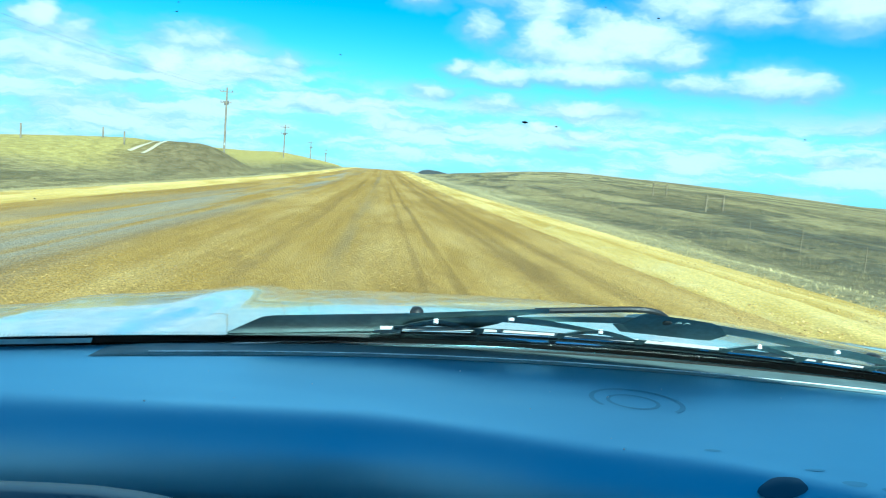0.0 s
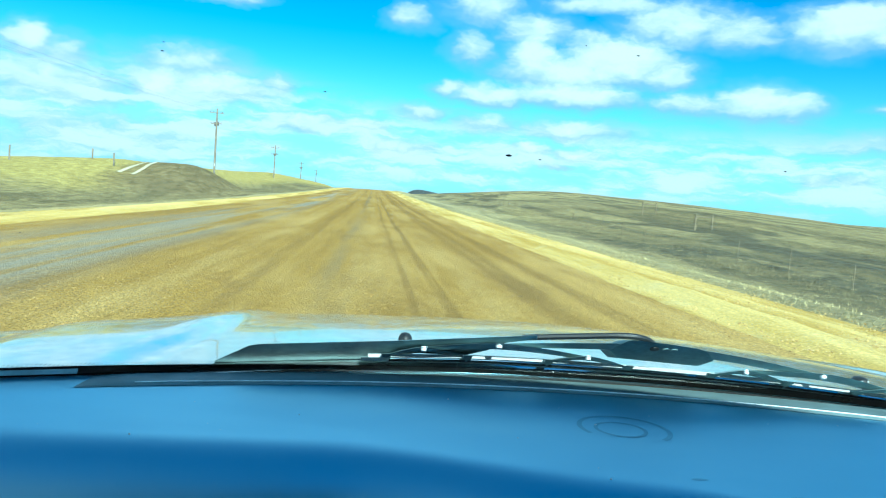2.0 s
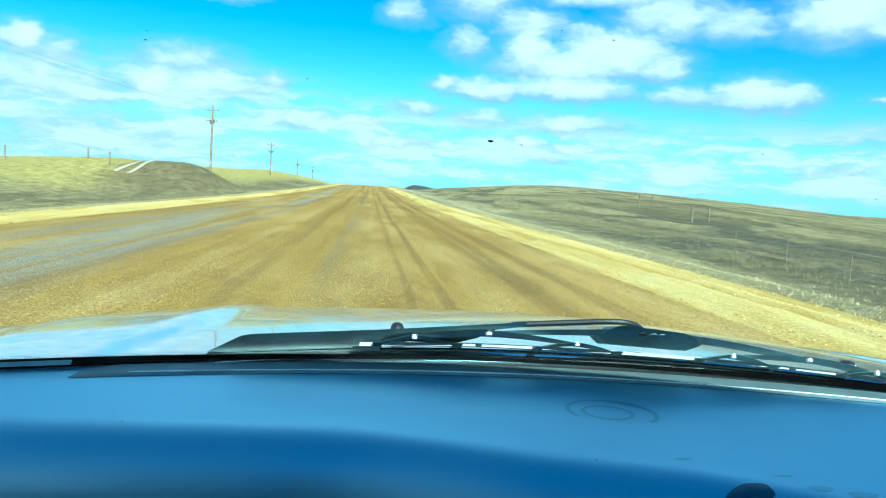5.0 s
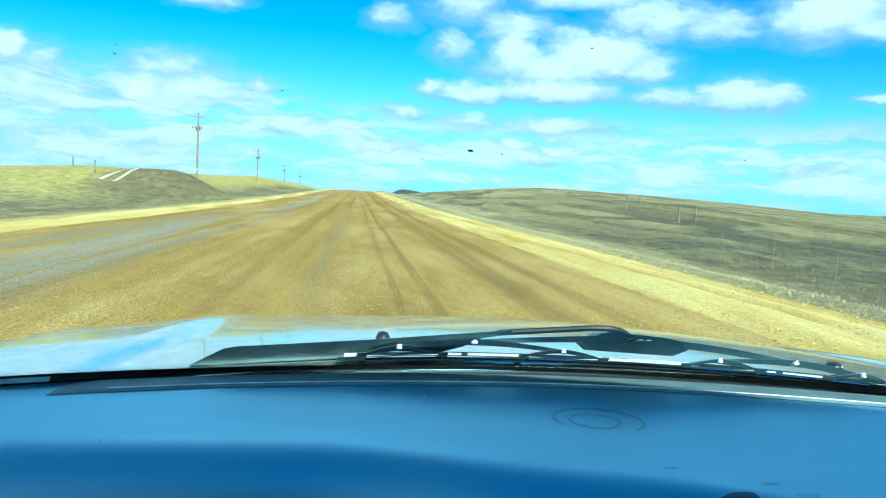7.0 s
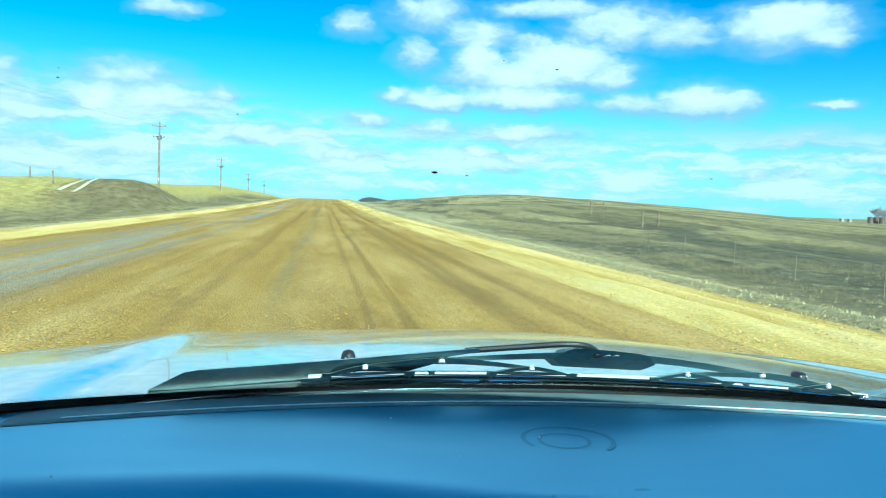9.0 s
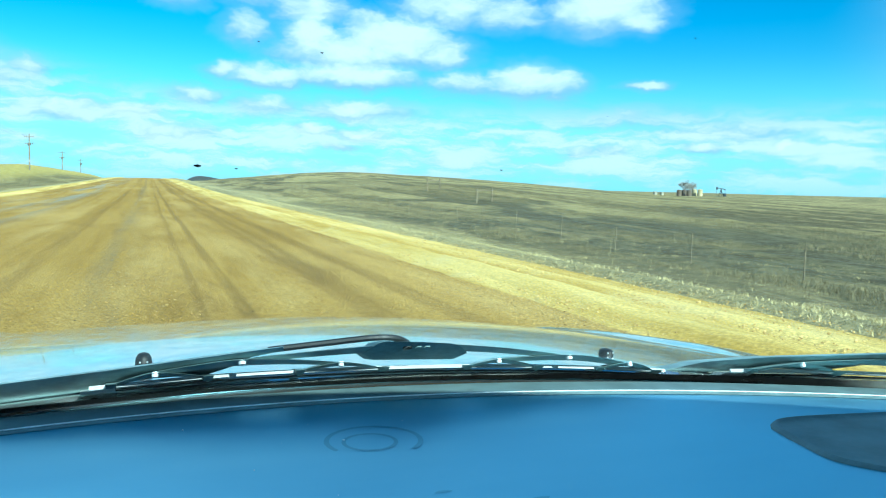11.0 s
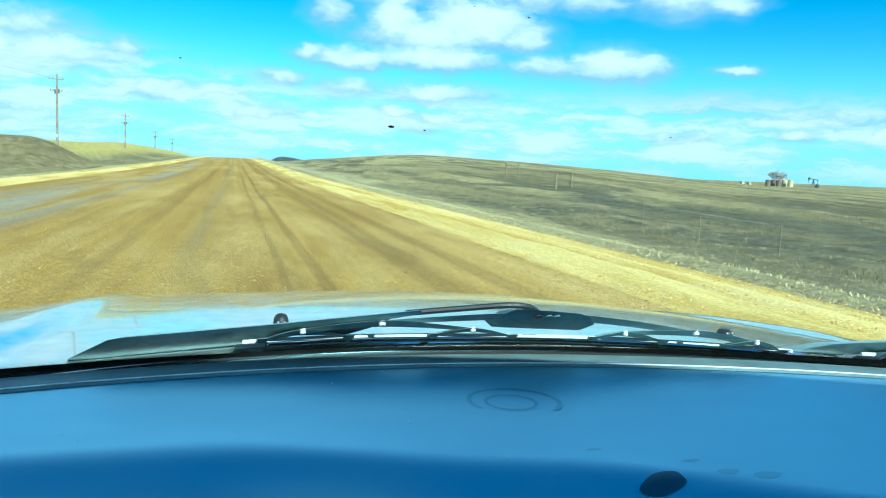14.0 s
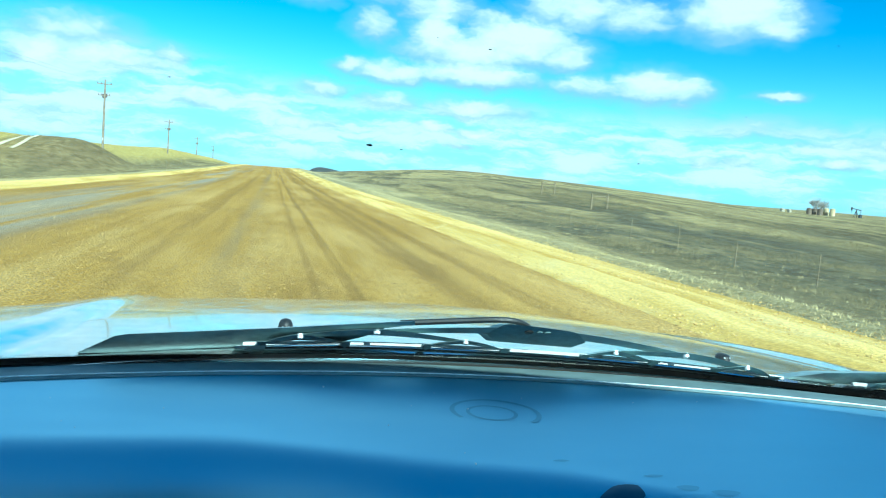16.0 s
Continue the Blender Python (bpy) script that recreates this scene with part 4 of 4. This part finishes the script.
def utility_pole(x, y, h, arms=True):
    z = land(x, y)
    ob = tagged(empty("utility_pole", (x, y, z)), "weathered wooden power pole with crossarms on the dry verge", "utility pole", group="poles along the road")
    bm = bmesh.new()
    tube(bm, [(0, 0, -0.6), (0.02, 0, h * 0.5), (0.05, 0, h)], [0.19, 0.16, 0.12], 12)
    part("post", bm, M["pole"], ob)
    for zz, half in ((h - 0.75, 1.15), (h - 2.6, 0.95)):
        bm = bmesh.new()
        box(bm, (-half, -0.18, zz - 0.06), (half, -0.08, zz + 0.06), 0.012)
        arm = part("crossarm", bm, M["pole"], ob)
        for k in (-0.95, -0.45, 0.85):
            bm = bmesh.new()
            tube(bm, [(half * k, -0.13, zz + 0.06), (half * k, -0.13, zz + 0.12), (half * k, -0.13, zz + 0.17), (half * k, -0.13, zz + 0.25)], [0.025, 0.075, 0.055, 0.06], 10)
            part("insulator", bm, M["insul"], arm, "dark glazed insulator")
    for zz, s in ((h - 2.95, 1), (h - 3.05, -1)):
        bm = bmesh.new()
        tube(bm, [(0.26 * s + 0.05, -0.05, zz), (0.26 * s + 0.05, -0.05, zz + 0.06), (0.26 * s + 0.05, -0.05, zz + 0.62), (0.26 * s + 0.05, -0.05, zz + 0.68)], [0.10, 0.14, 0.14, 0.10], 12)
        part("transformer", bm, M["insul"], ob, "small grey can transformer")
    bm = bmesh.new()
    box(bm, (-0.07, -0.205, 2.2), (0.09, -0.18, 2.65), 0.004)
    part("tag", bm, M["rivet"], ob, "pale metal tag")
    return ob


POLES = [(x, y, top - land(x, y)) for x, y, top in ((-28.0, 138, 13.9), (-29.0, 226, 12.6), (-31.0, 328, 11.6), (-33, 440, 11.2))]
for px, py, ph in POLES:
    utility_pole(px, py, ph)


def power_lines():
    pts = [(-29.0, -40, land(-29, -40) + 10.6)] + [(x, y, land(x, y) + h - 0.5) for x, y, h in POLES]
    for off in (-1.09, -0.5, 0.98):
        bm = bmesh.new()
        for a, b in zip(pts, pts[1:]):
            line = []
            for i in range(15):
                t = i / 14
                line.append((a[0] + (b[0] - a[0]) * t + off, a[1] + (b[1] - a[1]) * t - 0.13, a[2] + (b[2] - a[2]) * t - 4 * t * (1 - t) * 1.4))
            tube(bm, line, 0.007, 5, False)
        tagged(part("power_line", bm, M["wire"]), "thin grey power line sagging between wooden poles", "power line", group="power lines")


power_lines()
utility_pole(-29.0, -40, 11.0)


def fence_post(x, y, h=1.25, r=0.055, lean=0.0):
    z = land(x, y)
    bm = bmesh.new()
    tube(bm, [(x, y, z - 0.2), (x + lean * 0.5, y, z + h * 0.5), (x + lean, y, z + h - 0.03), (x + lean, y, z + h)], [r, r, r * 0.95, r * 0.6], 8)
    return bm


def build_fence():
    rnd = random.Random(3)
    fence = tagged(empty("wire_fence", (19.5, 12, land(19.5, 12))), "barbed wire fence on thin weathered posts across the dry grass", "fence")
    inv = Matrix.Translation(-fence.location)
    posts = []
    y = 9.0
    while y < 190:
        x = 19.5 + 0.012 * y + rnd.uniform(-0.15, 0.15)
        posts.append((x, y))
        ob = part("post", fence_post(x, y, rnd.uniform(1.05, 1.3), rnd.uniform(0.018, 0.03), rnd.uniform(-0.08, 0.08)), M["post"], fence)
        ob.matrix_parent_inverse = inv
        y += rnd.uniform(4.2, 6.0)
    for h in (0.45, 0.75, 1.05):
        bm = bmesh.new()
        tube(bm, [(x, yy, land(x, yy) + h) for x, yy in posts], 0.0025, 4, False)
        ob = part("wire", bm, M["wire"], fence)
        ob.matrix_parent_inverse = inv


def brace(x, y, turn):
    """Two stout posts and a rail that brace a corner of the fence."""
    z = land(x, y)
    ob = tagged(empty("fence_brace", (x, y, z)), "stout weathered wooden fence brace with one top rail", "fence brace", group="fence braces")
    for s in (-0.95, 0.95):
        bm = bmesh.new()
        tube(bm, [(s, 0, -0.3), (s, 0, 0.7), (s * 1.01, 0, 1.5), (s * 1.01, 0, 1.55)], [0.10, 0.10, 0.09, 0.07], 9)
        part("post", bm, M["post"], ob)
    bm = bmesh.new()
    tube(bm, [(-0.95, 0, 1.22), (0.95, 0, 1.26)], 0.065, 8)
    part("rail", bm, M["post"], ob)
    ob.rotation_euler = (0, 0, radians(turn))


build_fence()
brace(*polar(24.0, 76), 14)
brace(*polar(20.2, 98), 14)


def tank(x, y, r, h, mat, label):
    z = land(x, y)
    ob = tagged(empty("storage_tank", (x, y, z)), label, "storage tank", group="tank battery")
    bm = bmesh.new()
    tube(bm, [(0, 0, -0.6), (0, 0, h)], [r, r], 24, False)
    part("wall", bm, mat, ob, smooth=True)
    bm = bmesh.new()
    tube(bm, [(0, 0, h - 0.02), (0, 0, h + 0.35), (0, 0, h + 0.45)], [r + 0.06, r * 0.3, 0.1], 24)
    part("roof", bm, mat, ob)
    for zz in (h * 0.33, h * 0.66, h - 0.08):
        bm = bmesh.new()
        tube(bm, [(0, 0, zz - 0.05), (0, 0, zz + 0.05)], [r + 0.04, r + 0.04], 24)
        part("hoop", bm, mat, ob)


for i, (az, light) in enumerate(((37.95, 0), (38.28, 0), (38.62, 0), (38.98, 1), (39.36, 1))):
    tx, ty = polar(az, 545 + 5 * (i % 2))
    tank(tx, ty, 1.65, 4.3 if light else 3.6, M["tank_l"] if light else M["tank_d"], "tan upright oil storage tank on the plain" if light else "dark brown upright oil storage tank on the plain")


def sheds():
    for az, w, h in ((34.3, 3.4, 1.3), (36.3, 2.0, 1.8), (36.75, 1.6, 1.6)):
        x, y = polar(az, 560)
        z = land(x, y)
        ob = tagged(empty("shed", (x, y, z)), "small pale sheet metal shed beside the tanks", "shed", group="sheds at the tanks")
        bm = bmesh.new()
        box(bm, (-w / 2, -1.2, -0.5), (w / 2, 1.2, h))
        part("wall", bm, M["shed"], ob)
        bm = bmesh.new()
        vs = [bm.verts.new(p) for p in ((-w / 2 - 0.15, -1.4, h), (w / 2 + 0.15, -1.4, h), (w / 2 + 0.15, 1.4, h), (-w / 2 - 0.15, 1.4, h), (-w / 2 - 0.15, 0, h + 0.6), (w / 2 + 0.15, 0, h + 0.6))]
        for f in ((0, 1, 5, 4), (2, 3, 4, 5), (0, 4, 3), (1, 2, 5), (0, 3, 2, 1)):
            bm.faces.new([vs[i] for i in f])
        part("roof", bm, M["shed"], ob)


sheds()


def pump_jack():
    x, y = polar(40.75, 560)
    z = land(x, y)
    ob = tagged(empty("pump_jack", (x, y, z)), "dark steel oil pump jack at rest on the plain", "pump jack")
    ob.rotation_euler = (0, 0, math.pi)
    bm = bmesh.new()
    for a in ((-1.6, -0.8), (1.6, -0.8), (-1.6, 0.8), (1.6, 0.8)):
        tube(bm, [(a[0], a[1], -0.4), (0, 0, 5.2)], 0.17, 6)
    part("frame", bm, M["pump"], ob)
    bm = bmesh.new()
    tube(bm, [(-3.6, 0, 5.0), (3.4, 0, 6.0)], 0.28, 6)
    part("walking_beam", bm, M["pump"], ob)
    bm = bmesh.new()
    box(bm, (3.2, -0.3, 4.6), (4.0, 0.3, 6.7), 0.15)
    part("horse_head", bm, M["pump"], ob)
    bm = bmesh.new()
    box(bm, (-4.2, -0.6, 0.2), (-2.4, 0.6, 2.4), 0.2)
    part("counterweight", bm, M["pump"], ob)
    bm = bmesh.new()
    tube(bm, [(-3.4, 0, 2.0), (-3.4, 0, 5.0)], 0.12, 6)
    part("pitman_arm", bm, M["pump"], ob)
    bm = bmesh.new()
    tube(bm, [(3.8, 0, -0.3), (3.8, 0, 4.8)], 0.05, 5)
    part("polished_rod", bm, M["pump"], ob)


pump_jack()


def bare_tree(x, y, h, seed):
    rnd = random.Random(seed)
    z = land(x, y)
    ob = tagged(empty("bare_tree", (x, y, z)), "leafless grey tree with a wide twiggy crown on the plain", "tree", group="bare trees")
    trunk, crown = bmesh.new(), bmesh.new()
    tube(trunk, [(0, 0, -0.4), (0.1, 0, h * 0.18), (0.0, 0.1, h * 0.34)], [0.42, 0.33, 0.27], 8)

    def grow(p, d, ln, r, depth):
        q = p + d * ln
        tube(trunk if depth < 2 else crown, [p, (p + q) / 2 + Vector((rnd.uniform(-1, 1), rnd.uniform(-1, 1), 0)) * ln * 0.06, q], [max(r, 0.028), max(r * 0.8, 0.026), max(r * 0.6, 0.024)], 5 if depth < 2 else 3, False)
        if depth >= 5:
            return
        for _ in range(3 if depth < 4 else 4):
            nd = (d + Vector((rnd.uniform(-1, 1), rnd.uniform(-1, 1), rnd.uniform(-0.45, 0.7))) * 0.85).normalized()
            grow(q, nd, ln * rnd.uniform(0.68, 0.90), r * 0.62, depth + 1)
    for a in range(7):
        lean = 0.35 + 0.75 * ((a * 0.618) % 1.0)
        d = Vector((math.cos(a * 1.9 + seed) * lean, math.sin(a * 1.9 + seed) * lean, 1.0)).normalized()
        grow(Vector((0, 0.1, h * (0.16 + 0.025 * a))), d, h * 0.20, 0.18, 0)
    part("trunk", trunk, M["bark"], ob)
    part("crown", crown, M["bark"], ob, "bare twigs")


bare_tree(*polar(38.35, 578), 10.5, 4)
bare_tree(*polar(38.75, 586), 9.5, 9)


def dark_hill():
    """Wooded rise far beyond the crest; its cloud shadow is put into the colour."""
    xs, ys = [30 + i * 2.2 for i in range(46)], [840 + i * 12 for i in range(12)]
    v, f = grid(xs, ys, lambda x, y: (x, y, -9 + 15.5 * bell(x, y, 52, 905, 15, 34, 30, 40) + 0.9 * noise.noise((x * 0.12, y * 0.05, 0))))
    tagged(mesh_ob("hill", v, f, M["darkhill"], True), "wooded rise coloured dark for cloud shadow, far beyond the road's crest", "hill", kind="structure")


dark_hill()


def clay_track():
    """Two pale wheel ruts that climb past the spoil mound."""
    for off in (0.0, 1.5):
        v, f = [], []
        for i in range(41):
            t = i / 40
            y = 88 + 15 * t
            x = -28.2 + off - 1.0 * t + 0.5 * math.sin(t * 3)
            for k in (-0.24, 0.0, 0.24):
                v.append((x + k, y, land(x + k, y) + 0.05 + (0.02 if k == 0 else 0)))
        for i in range(40):
            for k in range(2):
                a = i * 3 + k
                f.append((a, a + 1, a + 4, a + 3))
        tagged(mesh_ob("track", v, f, M["concrete"], True), "pale bare clay wheel rut climbing the rise", "track", kind="structure")


clay_track()
for lx, ly, lh in ((-41.5, 92, 1.7), (-30.0, 92, 1.5), (-34.5, 98, 1.3), (-50.0, 104, 1.5)):
    tagged(part("fence_post", fence_post(lx, ly, lh, 0.10), M["pole"]), "short dark wooden post on the dry rise", "fence post", group="posts on the rise")
for lx, ly in ((-15.6, 31.0), (-15.2, 118.0)):
    tagged(part("marker_post", fence_post(lx, ly, 1.35, 0.05), M["post"]), "thin pale wooden marker post beside the road", "marker post", group="marker posts")


def stones():
    """Loose gravel, thickest beside the wheel tracks."""
    rnd = random.Random(21)
    base = bmesh.new()
    bmesh.ops.create_icosphere(base, subdivisions=1, radius=1.0)
    bv, bf = [v.co.copy() for v in base.verts], [tuple(v.index for v in f.verts) for f in base.faces]
    base.free()

    def field(name, n, place, lo, hi, mat, label):
        vv, ff = [], []
        for _ in range(n):
            x, y, z = place()
            s = lo * (hi / lo) ** (rnd.random() ** 2.2)
            a, e, b = rnd.uniform(0, 6.28), rnd.uniform(0.6, 1.2), len(vv)
            ca, sa = math.cos(a), math.sin(a)
            for c in bv:
                px, py, pz = c.x * s * e, c.y * s, c.z * s * 0.65
                vv.append((x + px * ca - py * sa, y + px * sa + py * ca, z + pz))
            ff += [tuple(i + b for i in t) for t in bf]
        tagged(mesh_ob(name, vv, ff, mat), label, "gravel", kind="stuff")

    def on_road():
        y = 3.0 + 42 * rnd.random() ** 1.8
        lane = rnd.choice((-4.0, -3.0, -2.8, -2.5, -0.2, 0.0, 0.1, 1.75, 3.3, 4.5, 4.9, 5.3))
        x = lane + rnd.gauss(0, 0.38)
        if rnd.random() < 0.25:
            x = rnd.uniform(ROAD_L, ROAD_R)
        return x, y, road_height(x, y) + 0.002

    def on_verge():
        y = 3.0 + 55 * rnd.random() ** 1.7
        x = ROAD_R + rnd.uniform(-0.1, 2.7) if rnd.random() < 0.72 else ROAD_L - rnd.uniform(0.0, 2.6)
        return x, y, max(rise(y) + 0.08, land(x, y) + 0.02)
    field("road_gravel", 15000, on_road, 0.006, 0.021, M["stone"], "loose ochre stones lying on the gravel road")
    field("verge_gravel", 12000, on_verge, 0.007, 0.024, M["pale_stone"], "loose pale stones on the sandy verge")


stones()


def blades(name, n, place, h0, h1, width, spread, per, mat, label, category, seed):
    """Clumps of upright blades, each a bent strip."""
    rnd = random.Random(seed)
    vv, ff = [], []
    for _ in range(n):
        x, y, k = place(rnd)
        z = land(x, y) - 0.02
        hh = rnd.uniform(h0, h1) * k
        for _ in range(per):
            a = rnd.uniform(0, 6.283)
            bx, by = x + rnd.gauss(0, spread * 0.4), y + rnd.gauss(0, spread * 0.4)
            lx, ly = math.cos(a) * hh * rnd.uniform(0.2, 1.3), math.sin(a) * hh * rnd.uniform(0.2, 1.3)
            px, py = -math.sin(a) * width * k, math.cos(a) * width * k
            h = hh * rnd.uniform(0.6, 1.1)
            b = len(vv)
            vv += [(bx - px, by - py, z), (bx + px, by + py, z), (bx + lx * 0.35 + px * 0.7, by + ly * 0.35 + py * 0.7, z + h * 0.6),
                   (bx + lx * 0.35 - px * 0.7, by + ly * 0.35 - py * 0.7, z + h * 0.6), (bx + lx, by + ly, z + h)]
            ff += [(b, b + 1, b + 2, b + 3), (b + 3, b + 2, b + 4)]
    tagged(mesh_ob(name, vv, ff, mat), label, category, kind="stuff")


def verge_place(rnd):
    y = 3 + 75 * rnd.random() ** 1.6
    if rnd.random() < 0.78:
        x = 7.9 + 16 * rnd.random() ** 1.3
    else:
        x = -12.2 - 9 * rnd.random() ** 1.3
    return x, y, 1.0


def brush_place(rnd):
    while True:
        y = 6 + 105 * rnd.random() ** 1.5
        x = 18.0 + 26 * rnd.random() ** 1.2 if rnd.random() < 0.8 else -16 - 14 * rnd.random()
        if noise.noise((x * 0.16, y * 0.07, 7.0)) > -0.05:
            return x, y, 1.0 + 0.6 * max(0, noise.noise((x * 0.3, y * 0.2, 2.0)))


blades("dry_grass", 9500, verge_place, 0.03, 0.10, 0.007, 0.22, 7, M["straw"], "dry straw grass in tufts on the verge", "grass", 31)
blades("brush", 14000, brush_place, 0.05, 0.24, 0.005, 0.9, 14, M["brush"], "dark leafless brush in the low ground", "brush", 32)
